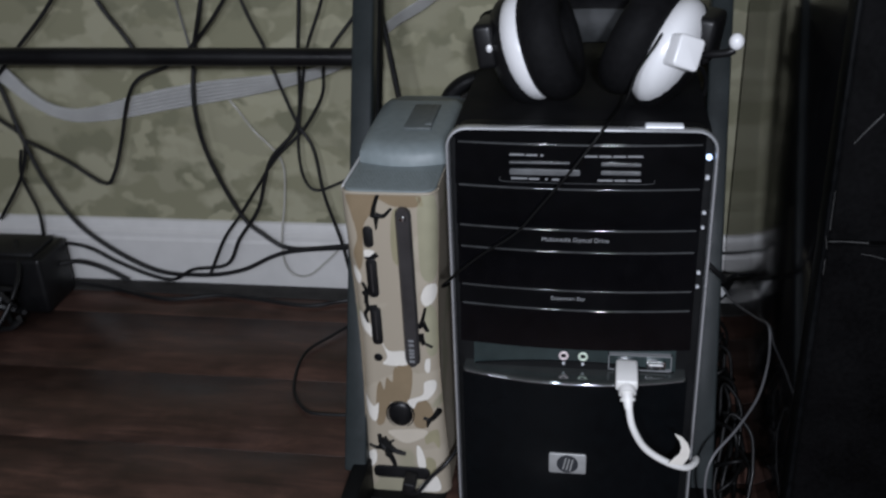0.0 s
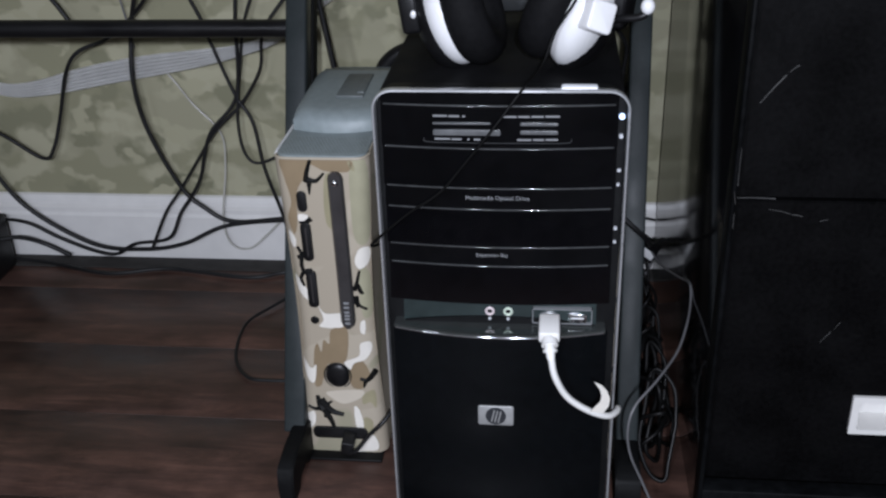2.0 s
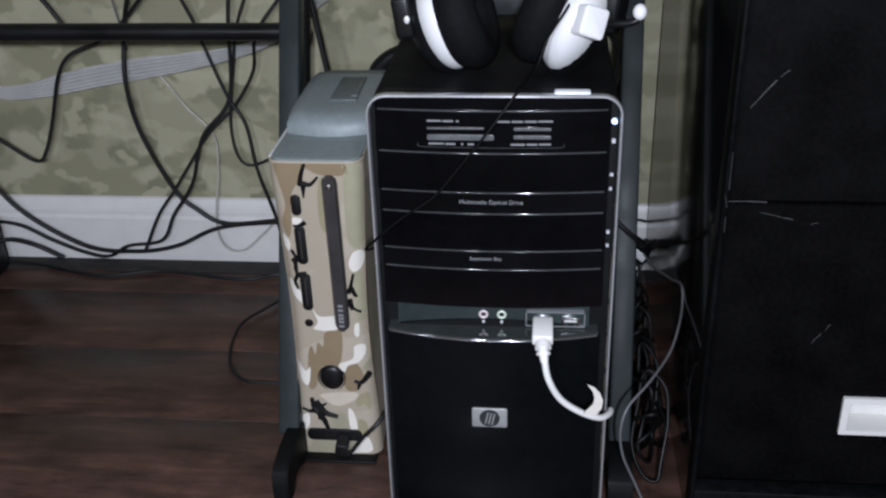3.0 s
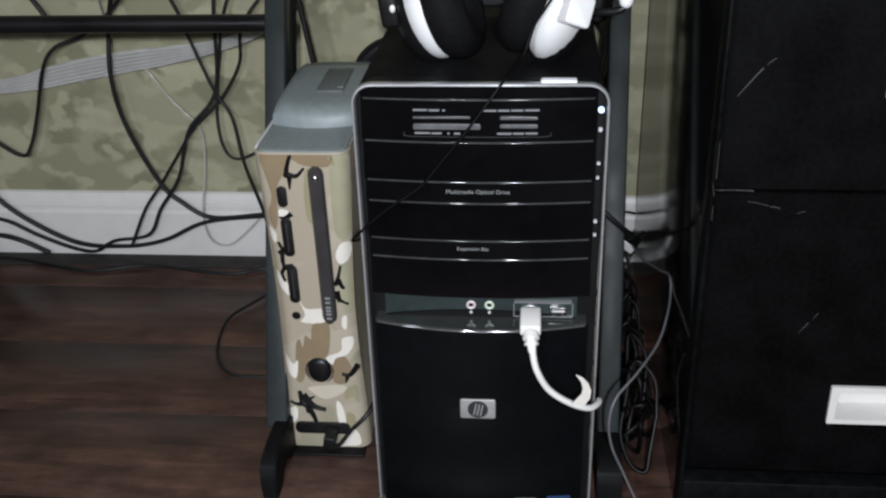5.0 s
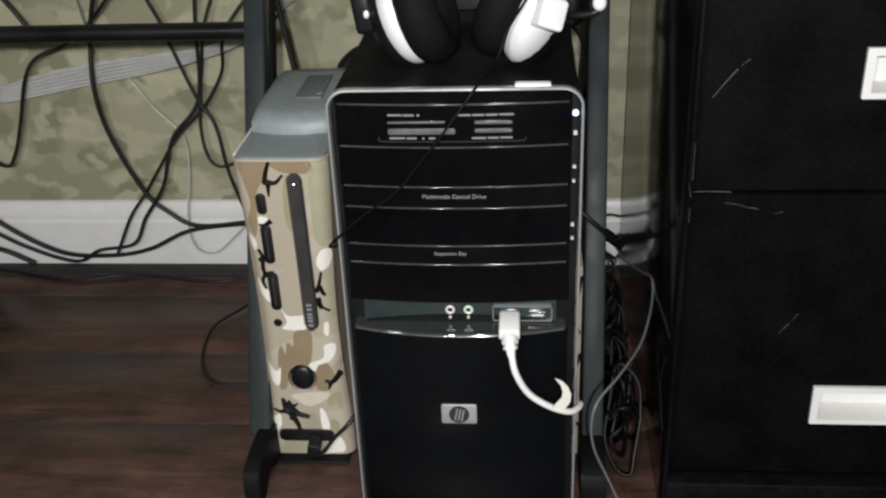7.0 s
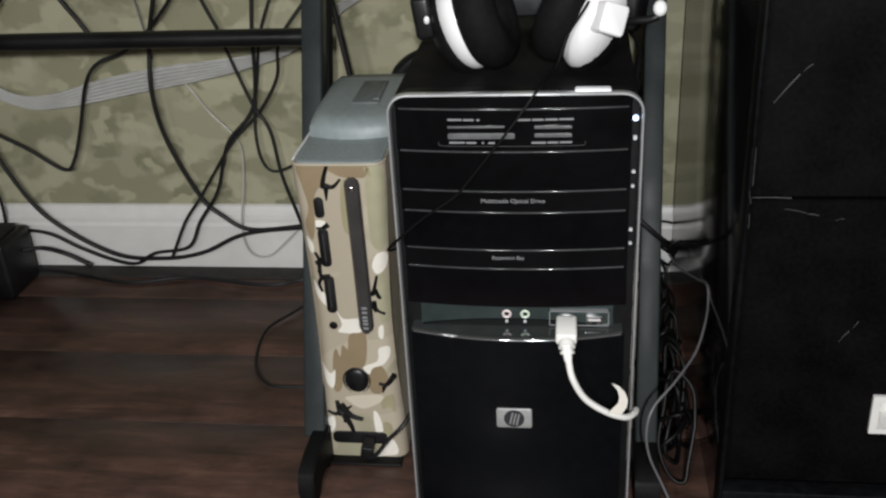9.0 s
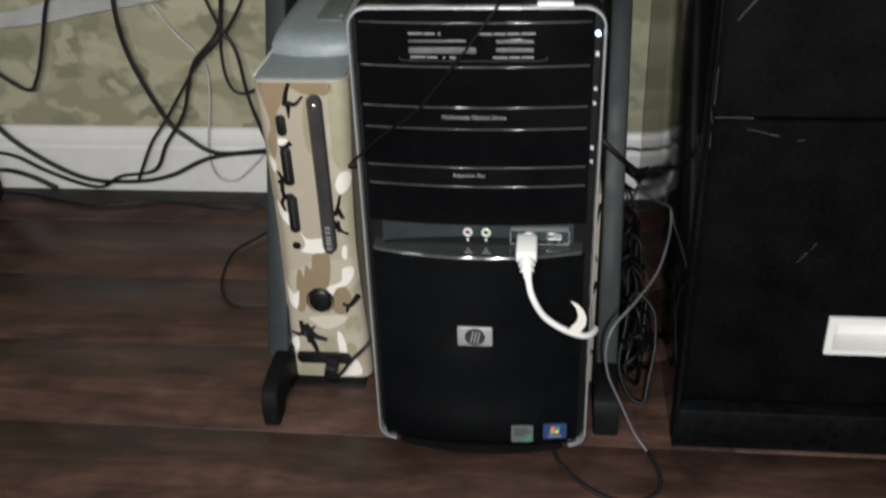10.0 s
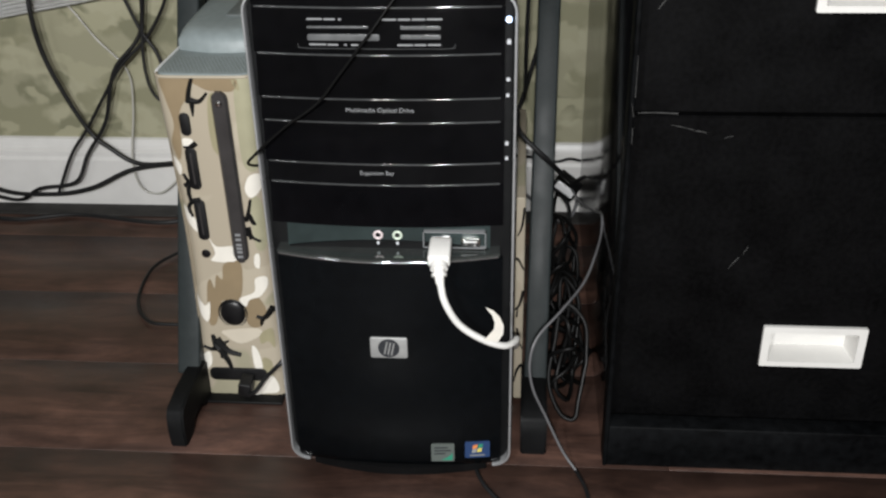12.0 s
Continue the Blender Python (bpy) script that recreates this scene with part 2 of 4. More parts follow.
M_CLEAR = grain(mat("clear_wire", (0.40, 0.39, 0.35), 0.25), 100, 0.15, 0.0)
M_BRANCH = mat("black_twig_print", (0.006, 0.006, 0.006), 0.6, spec=0.15)
M_PATCH_BROWN = grain(mat("brown_camouflage_print", (0.225, 0.172, 0.105), 0.42, spec=0.4), 50, 0.1, 0.04)
M_PATCH_WHITE = grain(mat("white_camouflage_print", (0.68, 0.65, 0.585), 0.42, spec=0.4), 50, 0.06, 0.04)
M_PATCH_OLIVE = grain(mat("olive_camouflage_print", (0.28, 0.255, 0.16), 0.42, spec=0.4), 50, 0.1, 0.04)
M_PATCH_CREAM = grain(mat("cream_camouflage_print", (0.51, 0.46, 0.375), 0.42, spec=0.4), 50, 0.06, 0.04)
M_PATCH_SAGE = grain(mat("pale_sage_camouflage_print", (0.315, 0.300, 0.205), 0.42, spec=0.4), 50, 0.1, 0.04)
M_FOOT = grain(mat("matt_black_foot", (0.004, 0.0042, 0.0045), 0.6, spec=0.14), 150, 0.25, 0.1)
M_SLOT = grain(mat("slot_grey", (0.085, 0.088, 0.09), 0.3), 150, 0.3, 0.0)


# ---- mesh helpers ----
def finish(bm, name, material, smooth=48):
    bmesh.ops.recalc_face_normals(bm, faces=bm.faces)
    for f in bm.faces:
        f.smooth = True
    for e in bm.edges:
        if len(e.link_faces) == 2 and e.calc_face_angle(3.2) > radians(smooth):
            e.smooth = False
    me = bpy.data.meshes.new(name)
    bm.to_mesh(me)
    bm.free()
    if material:
        me.materials.append(material)
    return me


def part(name, bm, material, parent=None, label="", smooth=48):
    ob = new(name, finish(bm, name, material, smooth))
    if parent:
        ob.parent = parent
        ob.matrix_parent_inverse = parent.matrix_world.inverted() if parent.type == "EMPTY" else Matrix()
    return tagged(ob, label)


def thing(name, at, label, category, group="", kind=""):
    ob = new(name)
    ob.empty_display_size = 0.02
    ob.location = at
    bpy.context.view_layer.update()
    return tagged(ob, label, category, group, kind)


def box(x0, x1, y0, y1, z0, z1, bevel=0.0, segments=2, bm=None):
    own = bmesh.new()
    bmesh.ops.create_cube(own, size=1.0)
    bmesh.ops.transform(own, matrix=Matrix.Translation(((x0 + x1) / 2, (y0 + y1) / 2, (z0 + z1) / 2)) @ Matrix.Diagonal((x1 - x0, y1 - y0, z1 - z0, 1)), verts=own.verts)
    if bevel:
        bmesh.ops.bevel(own, geom=own.edges[:], offset=bevel, segments=segments, profile=0.5, affect="EDGES")
    return merged(bm, own)


def merged(bm, own):
    if bm is None:
        return own
    me = bpy.data.meshes.new("scratch")
    own.to_mesh(me)
    own.free()
    bm.from_mesh(me)
    bpy.data.meshes.remove(me)
    return bm


def prism(outline, depth, m=None, bevel=0.0, segments=2, bm=None):
    """An outline in x and z, drawn out along y by depth, with its edges on the near and far faces rounded."""
    own = bmesh.new()
    vs = [own.verts.new((x, 0, z)) for x, z in outline]
    f = own.faces.new(vs)
    out = bmesh.ops.extrude_face_region(own, geom=[f])
    bmesh.ops.translate(own, verts=[v for v in out["geom"] if isinstance(v, bmesh.types.BMVert)], vec=(0, depth, 0))
    if bevel:
        rim = [e for e in own.edges if abs(e.verts[0].co.y - e.verts[1].co.y) < 1e-7]
        bmesh.ops.bevel(own, geom=rim, offset=bevel, segments=segments, profile=0.5, affect="EDGES")
    if m:
        bmesh.ops.transform(own, matrix=m, verts=own.verts)
    return merged(bm, own)


def rounded(x0, x1, z0, z1, r, n=6):
    pts = []
    for cx, cz, a in ((x1 - r, z1 - r, 0), (x0 + r, z1 - r, 90), (x0 + r, z0 + r, 180), (x1 - r, z0 + r, 270)):
        for k in range(n + 1):
            w = radians(a + 90 * k / n)
            pts.append((cx + r * math.cos(w), cz + r * math.sin(w)))
    return pts


def disc(cx, cz, r, n=20):
    return [(cx + r * math.cos(2 * math.pi * k / n), cz + r * math.sin(2 * math.pi * k / n)) for k in range(n)]


def curve_points(points, per=8):
    """A smooth line through the points."""
    p = [Vector(q) for q in points]
    if len(p) < 3:
        return p
    p = [2 * p[0] - p[1], *p, 2 * p[-1] - p[-2]]
    out = []
    for a, b, c, d in zip(p, p[1:], p[2:], p[3:]):
        for k in range(per):
            t = k / per
            out.append(0.5 * (2 * b + (c - a) * t + (2 * a - 5 * b + 4 * c - d) * t * t + (3 * b - a - 3 * c + d) * t ** 3))
    out.append(p[-2])
    return out


def tube(points, r, sides=8, per=8, taper=None, flat=1.0, bm=None):
    """A round (or flattened) bar along a smooth line. taper: the radius at each end as a share of r."""
    own = bmesh.new()
    line = curve_points(points, per)
    n = len(line)
    up = Vector((0, 0, 1))
    rings = []
    for k, p in enumerate(line):
        d = (line[min(k + 1, n - 1)] - line[max(k - 1, 0)]).normalized()
        side = d.cross(up)
        if side.length < 0.05:
            side = d.cross(Vector((0, 1, 0)))
        side.normalize()
        if rings and side.dot(last) < 0:
            side = -side
        last = side
        top = side.cross(d).normalized()
        s = r
        if taper:
            s = r * (taper[0] + (taper[1] - taper[0]) * k / max(1, n - 1))
        rings.append([own.verts.new(p + side * s * math.cos(2 * math.pi * j / sides) + top * s * flat * math.sin(2 * math.pi * j / sides)) for j in range(sides)])
    for a, b in zip(rings, rings[1:]):
        for j in range(sides):
            own.faces.new((a[j], a[(j + 1) % sides], b[(j + 1) % sides], b[j]))
    own.faces.new(rings[0])
    own.faces.new(rings[-1])
    return merged(bm, own)


def ball(c, rx, ry, rz, m=None, bm=None, u=20, v=12):
    own = bmesh.new()
    bmesh.ops.create_uvsphere(own, u_segments=u, v_segments=v, radius=1.0)
    bmesh.ops.transform(own, matrix=Matrix.Translation(c) @ (m or Matrix()) @ Matrix.Diagonal((rx, ry, rz, 1)), verts=own.verts)
    return merged(bm, own)


def ring(c, big, small, m=None, bm=None, n=28, k=10, sx=1.0, sz=1.0):
    """A torus in the x-z plane round c; sx and sz stretch it."""
    own = bmesh.new()
    rows = []
    for i in range(n):
        a = 2 * math.pi * i / n
        row = []
        for j in range(k):
            b = 2 * math.pi * j / k
            q = big + small * math.cos(b)
            row.append(own.verts.new((sx * q * math.cos(a), small * math.sin(b), sz * q * math.sin(a))))
        rows.append(row)
    for i in range(n):
        for j in range(k):
            own.faces.new((rows[i][j], rows[(i + 1) % n][j], rows[(i + 1) % n][(j + 1) % k], rows[i][(j + 1) % k]))
    bmesh.ops.transform(own, matrix=Matrix.Translation(c) @ (m or Matrix()), verts=own.verts)
    return merged(bm, own)


def lettering(text, x, y, z, size, material, parent, name="lettering", label=""):
    """Raised print in the built-in letters, facing -y, from its left end at x."""
    cu = bpy.data.curves.new(name, "FONT")
    cu.body, cu.size, cu.extrude = text, size, 0.00012
    ob = new(name, cu)
    bpy.context.view_layer.update()
    me = bpy.data.meshes.new_from_object(ob.evaluated_get(bpy.context.evaluated_depsgraph_get()))
    bpy.data.objects.remove(ob)
    bpy.data.curves.remove(cu)
    me.transform(pose(x, y, z, 90))
    me.materials.append(material)
    ob = new(name, me)
    ob.parent = parent
    ob.matrix_parent_inverse = parent.matrix_world.inverted() if parent.type == "EMPTY" else Matrix()
    return tagged(ob, label)


# ---- the room ----
WALL_Y = 0.495
X0, X1, Y0, TOP = -1.9, 1.5, -2.3, 2.4
tagged(part("wall_north", box(X0 - 0.1, X1 + 0.1, WALL_Y, WALL_Y + 0.1, -0.1, TOP), M_WALLPAPER), "wall papered in blotchy olive and khaki camouflage", "wall", kind="structure")
tagged(part("wall_south", box(X0 - 0.1, X1 + 0.1, Y0 - 0.1, Y0, -0.1, TOP), M_ROOM), "plain painted wall behind the viewer", "wall", kind="structure")
tagged(part("wall_west", box(X0 - 0.1, X0, Y0, WALL_Y, -0.1, TOP), M_ROOM), "plain painted side wall", "wall", kind="structure")
tagged(part("wall_east", box(X1, X1 + 0.1, Y0, WALL_Y, -0.1, TOP), M_ROOM), "plain painted side wall", "wall", kind="structure")
tagged(part("ceiling", box(X0 - 0.1, X1 + 0.1, Y0 - 0.1, WALL_Y + 0.1, TOP, TOP + 0.1), M_CEILING), "plain white ceiling", "ceiling", kind="structure")
floor = tagged(part("floor", box(X0 - 0.1, X1 + 0.1, Y0 - 0.1, WALL_Y + 0.1, -0.1, -0.009), M_BLACK), "dark reddish-brown wood laminate floor", "floor", kind="structure")

# baseboard with a stepped moulding along its top
bb = bmesh.new()
profile = [(0.0, 0.0), (-0.015, 0.0), (-0.015, 0.062), (-0.0125, 0.066), (-0.0125, 0.072), (-0.0085, 0.076), (-0.0075, 0.082), (-0.0045, 0.087), (0.0, 0.089)]
ends = [[bb.verts.new((x, WALL_Y + 0.001 + y, z)) for y, z in profile] for x in (X0, X1)]
for k in range(len(profile)):
    j = (k + 1) % len(profile)
    bb.faces.new((ends[0][k], ends[0][j], ends[1][j], ends[1][k]))
bb.faces.new(ends[0])
bb.faces.new(ends[1])
tagged(part("baseboard", bb, M_WHITE_PAINT, smooth=25), "white painted baseboard with a stepped top moulding", "baseboard", kind="structure")


tagged(part("trim", box(X0, X1, WALL_Y - 0.045, WALL_Y - 0.0145, 0.0, 0.0025, 0.001), M_EDGE_STRIP), "dark grey strip where floor meets baseboard", "trim", kind="structure")


# ---- the computer tower ----
def bowed(x0, x1, z0, z1, y_top, y_low, bow, back, bevel=0.0008, n=14, rows=None, about=None):
    """A solid panel whose front is bowed towards the viewer; its front runs from y_top at the top to y_low at the foot."""
    own = bmesh.new()
    mid, half = about or ((x0 + x1) / 2, (x1 - x0) / 2)
    rows = rows or [(z1, y_top), (z0, y_low)]
    grid = []
    for z, y in rows:
        grid.append([own.verts.new((x0 + (x1 - x0) * k / n, y - bow * (1 - ((x0 + (x1 - x0) * k / n - mid) / half) ** 2), z)) for k in range(n + 1)])
    rear = [[own.verts.new((x0 + (x1 - x0) * k / n, back, z)) for k in range(n + 1)] for z in (rows[0][0], rows[-1][0])]
    loops = [rear[0], *grid, rear[1]]
    for a, b in zip(loops, loops[1:] + loops[:1]):
        for k in range(n):
            own.faces.new((a[k], a[k + 1], b[k + 1], b[k]))
    own.faces.new([l[0] for l in loops])
    own.faces.new([l[-1] for l in loops])
    if bevel:
        front = [e for e in own.edges if all(v in grid[0] or v in grid[-1] for v in e.verts) and len(e.link_faces) == 2 and e.calc_face_angle(0) > 0.5]
        bmesh.ops.bevel(own, geom=front, offset=bevel, segments=3, profile=0.5, affect="EDGES")
    return own


def build_tower():
    t = thing("computer_tower", (0, 0.2, 0), "glossy black computer tower with silver rim on the floor", "computer")
    part("case", box(-0.0865, 0.0865, 0.016, 0.41, 0.012, 0.394, 0.003), M_STEEL_BLACK, t, "matt black steel case")
    for x in (-0.06, 0.06):
        for y in (0.05, 0.37):
            part("foot", prism(disc(x, 0, 0.012), 0.0125, Matrix.Translation((0, y, 0.0125)) @ pose(0, 0, 0, -90), 0.001), M_RUBBER, t)
    part("bezel", prism(rounded(-0.0872, 0.0872, 0.014, 0.3965, 0.013), 0.018, Matrix.Translation((0, 0.003, 0)), 0.001), M_FOOT, t, "black plastic front bezel")
    # silver rim: up both sides and over the top, ending where it curls in at the foot
    outline = rounded(-0.0885, 0.0885, 0.0125, 0.3975, 0.0135)
    left = [(-0.0885, z) for z in (0.05, 0.12, 0.2, 0.28, 0.36)]
    order = outline[14:21][::-1] + left + outline[7:14][::-1] + outline[0:7][::-1] + [(-x, z) for x, z in left[::-1]] + outline[21:28][::-1]
    rim = bmesh.new()
    rings = []
    for k, (x, z) in enumerate(order):
        ax, az = order[max(0, k - 1)]
        bx, bz = order[min(len(order) - 1, k + 1)]
        d = Vector((bx - ax, 0, bz - az)).normalized()
        out = Vector((-d.z, 0, d.x))
        rings.append([rim.verts.new(Vector((x, 0, z)) + out * a + Vector((0, b, 0))) for a, b in ((0.0012, 0.0035), (0.0014, -0.001), (0.0008, -0.0025), (-0.0004, -0.0027), (-0.0008, -0.0017), (-0.0009, 0.006))])
    for a, b in zip(rings, rings[1:]):
        for j in range(6):
            rim.faces.new((a[j], a[(j + 1) % 6], b[(j + 1) % 6], b[j]))
    rim.faces.new(rings[0])
    rim.faces.new(rings[-1])
    part("rim", rim, M_SILVER, t, "silver trim round the front")

    xl, xr = -0.0835, 0.0815
    part("top_strip", bowed(xl, xr, 0.3886, 0.3958, 0.0020, 0.0010, 0.0042, 0.01), M_PIANO, t)
    part("card_reader_panel", bowed(xl, xr, 0.3584, 0.3877, 0.0015, -0.0030, 0.0055, 0.01), M_PIANO, t)
    part("drive_door", bowed(xl, xr, 0.3282, 0.3573, 0.0012, -0.0030, 0.0055, 0.01), M_PIANO, t)
    part("label_strip", bowed(xl, xr, 0.3112, 0.3271, 0.0018, -0.0020, 0.0055, 0.01), M_PIANO, t)
    part("drive_door", bowed(xl, xr, 0.2814, 0.3101, 0.0012, -0.0030, 0.0058, 0.01), M_PIANO, t)
    part("label_strip", bowed(xl, xr, 0.2655, 0.2803, 0.0018, -0.0020, 0.0061, 0.01), M_PIANO, t)
    part("drive_door", bowed(xl, xr, 0.2335, 0.2643, 0.0012, -0.0036, 0.0065, 0.01), M_PIANO, t)

    # glossy beads under and over each door, greyer than it to carry the edge highlights
    for z, y, bow in ((0.3881, -0.0006, 0.0047), (0.3579, -0.0029, 0.0055), (0.3277, -0.0029, 0.0055), (0.3107, -0.0020, 0.0055), (0.2809, -0.0029, 0.0058), (0.2650, -0.0020, 0.0061)):
        part("highlight_bead", tube([(x, y - bow * (1 - ((x + 0.001) / 0.0825) ** 2), z) for x in [-0.081 + 0.016 * k for k in range(11)]], 0.0008, 10, 6, flat=0.9), M_TRIM_LINE, t)

    def front(x, y, bow=0.0056, half=0.0825):
        return y - bow * (1 - ((x + 0.001) / half) ** 2)

    # card reader: a smoked window with slots and tiny print
    part("reader_window", bowed(-0.052, 0.049, 0.3622, 0.3850, 0.0003, -0.0030, 0.0055, 0.006, 0.0002, about=(-0.001, 0.0825)), M_PIANO, t, "smoked card reader window")
    for z, y in ((0.3624, -0.0030),):
        part("window_edge", tube([(x, front(x, y, 0.0055) - 0.0002, z + (0.003 if x in (-0.0525, 0.0495) else 0)) for x in (-0.0525, -0.051, -0.03, -0.01, 0.01, 0.03, 0.048, 0.0495)], 0.0003, 6, 3), M_TRIM_LINE, t)
    for x0, x1, z, h in ((-0.046, 0.001, 0.3675, 0.0042), (-0.046, -0.006, 0.3755, 0.0014), (0.0145, 0.0405, 0.3747, 0.0022), (0.0145, 0.0405, 0.3685, 0.0028)):
        y = front((x0 + x1) / 2, -0.0018) - 0.001
        part("card_slot", prism(rounded(x0, x1, z, z + h, h * 0.3, 3), 0.002, Matrix.Translation((0, y, 0)), 0.0003), M_SLOT, t)
    for x0, x1, z in ((-0.046, -0.036, 0.3803), (-0.035, -0.0275, 0.3803), (-0.0255, -0.0235, 0.3803), (0.003, 0.012, 0.3803), (0.013, 0.021, 0.3803), (0.022, 0.0305, 0.3803), (0.0315, 0.0415, 0.3803),
                      (-0.045, -0.034, 0.3643), (-0.033, -0.026, 0.3643), (-0.022, -0.0205, 0.3643), (-0.0175, -0.013, 0.3643), (0.0125, 0.0225, 0.3643), (0.0235, 0.031, 0.3643), (0.032, 0.0405, 0.3643)):
        y = front((x0 + x1) / 2, -0.0005 if z > 0.37 else -0.0028) - 0.0009
        part("print_bar", box(x0, x1, y, y + 0.002, z + 0.0002, z + 0.0012), M_PRINT, t)
    lettering("Multimedia Optical Drive", -0.0245, front(0, 0.0000) - 0.0010, 0.3182, 0.0045, M_PRINT, t, label="pale printed words")
    lettering("Expansion Bay", -0.0175, front(0, 0.0000, 0.0061) - 0.0010, 0.2725, 0.0041, M_PRINT, t, label="pale printed words")

    # power lamp and small icons down the side
    part("power_button", prism(disc(0.0838, 0.3795, 0.0020), 0.003, Matrix.Translation((0, -0.0012, 0)), 0.0005), M_LED, t, "glowing blue-white power button")
    for x, z, w, h in ((0.0840, 0.3645, 0.0026, 0.0032), (0.0838, 0.3390, 0.0026, 0.0022), (0.0836, 0.3280, 0.0022, 0.0022), (0.0834, 0.2935, 0.0024, 0.0026), (0.0834, 0.2825, 0.0022, 0.0022)):
        part("icon", prism(rounded(x - w / 2, x + w / 2, z - h / 2, z + h / 2, w * 0.3, 3), 0.002, Matrix.Translation((0, 0.0012, 0))), M_ICON, t)
    part("top_button", box(0.042, 0.067, 0.000, 0.009, 0.3965, 0.4000, 0.0015, 3), M_LIGHTBAR, t, "pale glowing bar on the top edge")

    # input and output shelf: a sloping smoked face over a glossy crescent lip
    shelf = part("port_panel", bowed(-0.0745, 0.0725, 0.2105, 0.2325, 0.0018, -0.0010, 0.0015, 0.012), M_DARKGLASS, t, "smoked sloping port panel")
    part("lip", bowed(-0.0815, 0.0795, 0.2098, 0.2128, 0, 0, 0.0125, 0.008, 0.0, rows=[(0.2128, -0.004), (0.2126, -0.0075), (0.2118, -0.0088), (0.2108, -0.0090), (0.2098, -0.0085)]), M_LIP_FACE, t, "smoky mirror-like curved lip")
    part("lip_edge", tube([(x, -0.0084 - 0.0125 * (1 - ((x + 0.001) / 0.0805) ** 2), 0.2106) for x in [-0.080 + 0.0158 * k for k in range(11)]], 0.0009, 10, 6), M_LIP, t, "bright edge of the lip")
    # flat black crescent under the sockets, the panel's dark reflection put in as colour
    dark_reflection = [(-0.0735, 0.2128)] + [(-0.0735 + 0.0145 * k, 0.2132 + 0.0056 * (1 - ((-0.0735 + 0.0145 * k + 0.002) / 0.0725) ** 2)) for k in range(11)] + [(0.0715, 0.2128)]
    part("dark_reflection", prism(dark_reflection, 0.004, Matrix.Translation((0, -0.0030, 0))), M_FOOT, t, "flat black crescent for the dark reflection behind the lip")
    for x, tint, note in ((-0.008, M_PINK, "pinkish"), (0.006, M_LIME, "greenish")):
        jack = part("audio_jack", ring((x, -0.0024, 0.2231), 0.0028, 0.0010, n=18, k=8), tint, t, "audio socket with a bright " + note + " ring")
        part("socket", prism(disc(x, 0.2231, 0.0021, 14), 0.003, Matrix.Translation((0, -0.0018, 0))), M_BLACK, jack)
        part("icon", prism(rounded(x - 0.001, x + 0.001, 0.2160, 0.2185, 0.0006, 2), 0.001, Matrix.Translation((0, -0.0036, 0))), M_ICON, t)
    frame_bm = bmesh.new()
    for x0, x1, z0, z1 in ((0.0245, 0.0695, 0.2262, 0.2268), (0.0245, 0.0695, 0.2140, 0.2146), (0.0245, 0.0251, 0.2140, 0.2268), (0.0689, 0.0695, 0.2140, 0.2268)):
        box(x0, x1, -0.0036, 0.001, z0, z1, bm=frame_bm)
    part("usb_frame", frame_bm, M_PRINT, t, "pale outline round the ports")
    for x in (0.0375, 0.0585):
        port = part("usb_port", prism(rounded(x - 0.0068, x + 0.0068, 0.2155, 0.2225, 0.0008, 3), 0.003, Matrix.Translation((0, -0.0040, 0)), 0.0003), M_CHROME, t)
        part("mouth", box(x - 0.0058, x + 0.0058, -0.0046, -0.002, 0.2164, 0.2216), M_BLACK, port)
        part("tongue", box(x - 0.0048, x + 0.0048, -0.0050, -0.002, 0.2194, 0.2208), M_RING, port)
        for cx in (x - 0.003, x + 0.003):
            part("spring", prism([(cx - 0.0012, 0.2165), (cx + 0.0012, 0.2165), (cx, 0.2188)], 0.002, Matrix.Translation((0, -0.0049, 0))), M_CHROME, port)

    part("kick_strip", bowed(-0.072, 0.070, 0.0035, 0.0125, 0.002, 0.004, 0.0115, 0.02, 0.001, n=16), M_FOOT, t, "dull black foot strip")

    # the large lower door, with its badge and stickers
    door = part("lower_door", bowed(xl, xr, 0.0115, 0.2050, 0.0, 0.0, 0.007, 0.012, 0.0, n=20,
                rows=[(0.2050, 0.002), (0.2035, -0.0005), (0.15, -0.0015), (0.1, -0.0018), (0.05, -0.0015), (0.02, -0.0008), (0.0135, 0.001), (0.0115, 0.004)]), M_LOWER, t, "satin black lower door")
    yb = front(-0.004, -0.0016, 0.007)
    badge = part("badge", prism(rounded(-0.0177, 0.0107, 0.1208, 0.1392, 0.0016, 4), 0.003, Matrix.Translation((0, yb - 0.0012, 0)), 0.0005), M_BADGE, t, "small silver badge")
    part("emblem", prism(disc(-0.0035, 0.1300, 0.0082, 28), 0.001, Matrix.Translation((0, yb - 0.0016, 0))), M_BADGE_DARK, badge, "dark round emblem")
    marks = bmesh.new()
    for x0, z0, x1, z1 in ((-0.0068, 0.1252, -0.0046, 0.1358), (-0.0042, 0.1246, -0.0020, 0.1352), (-0.0016, 0.1240, 0.0006, 0.1346)):
        tube([(x0, yb - 0.0018, z0), (x1, yb - 0.0018, z1)], 0.0007, 6, bm=marks)
    part("strokes", marks, M_BADGE, badge)
    for x, z, w, h, m, note in ((0.0355, 0.0282, 0.0186, 0.0178, M_STICK_GREEN, "silver and green sticker"), (0.0632, 0.0302, 0.0200, 0.0160, M_STICK_BLUE, "blue sticker with a small coloured flag")):
        turn = Matrix.Translation((x, front(x, -0.0013, 0.007) - 0.0007, z)) @ pose(0, 0, 0, 0, 0, math.degrees(math.atan(2.06 * x)))
        st = part("sticker", prism(rounded(-w / 2, w / 2, -h / 2, h / 2, 0.001, 3), 0.0008, turn), m, t, note)
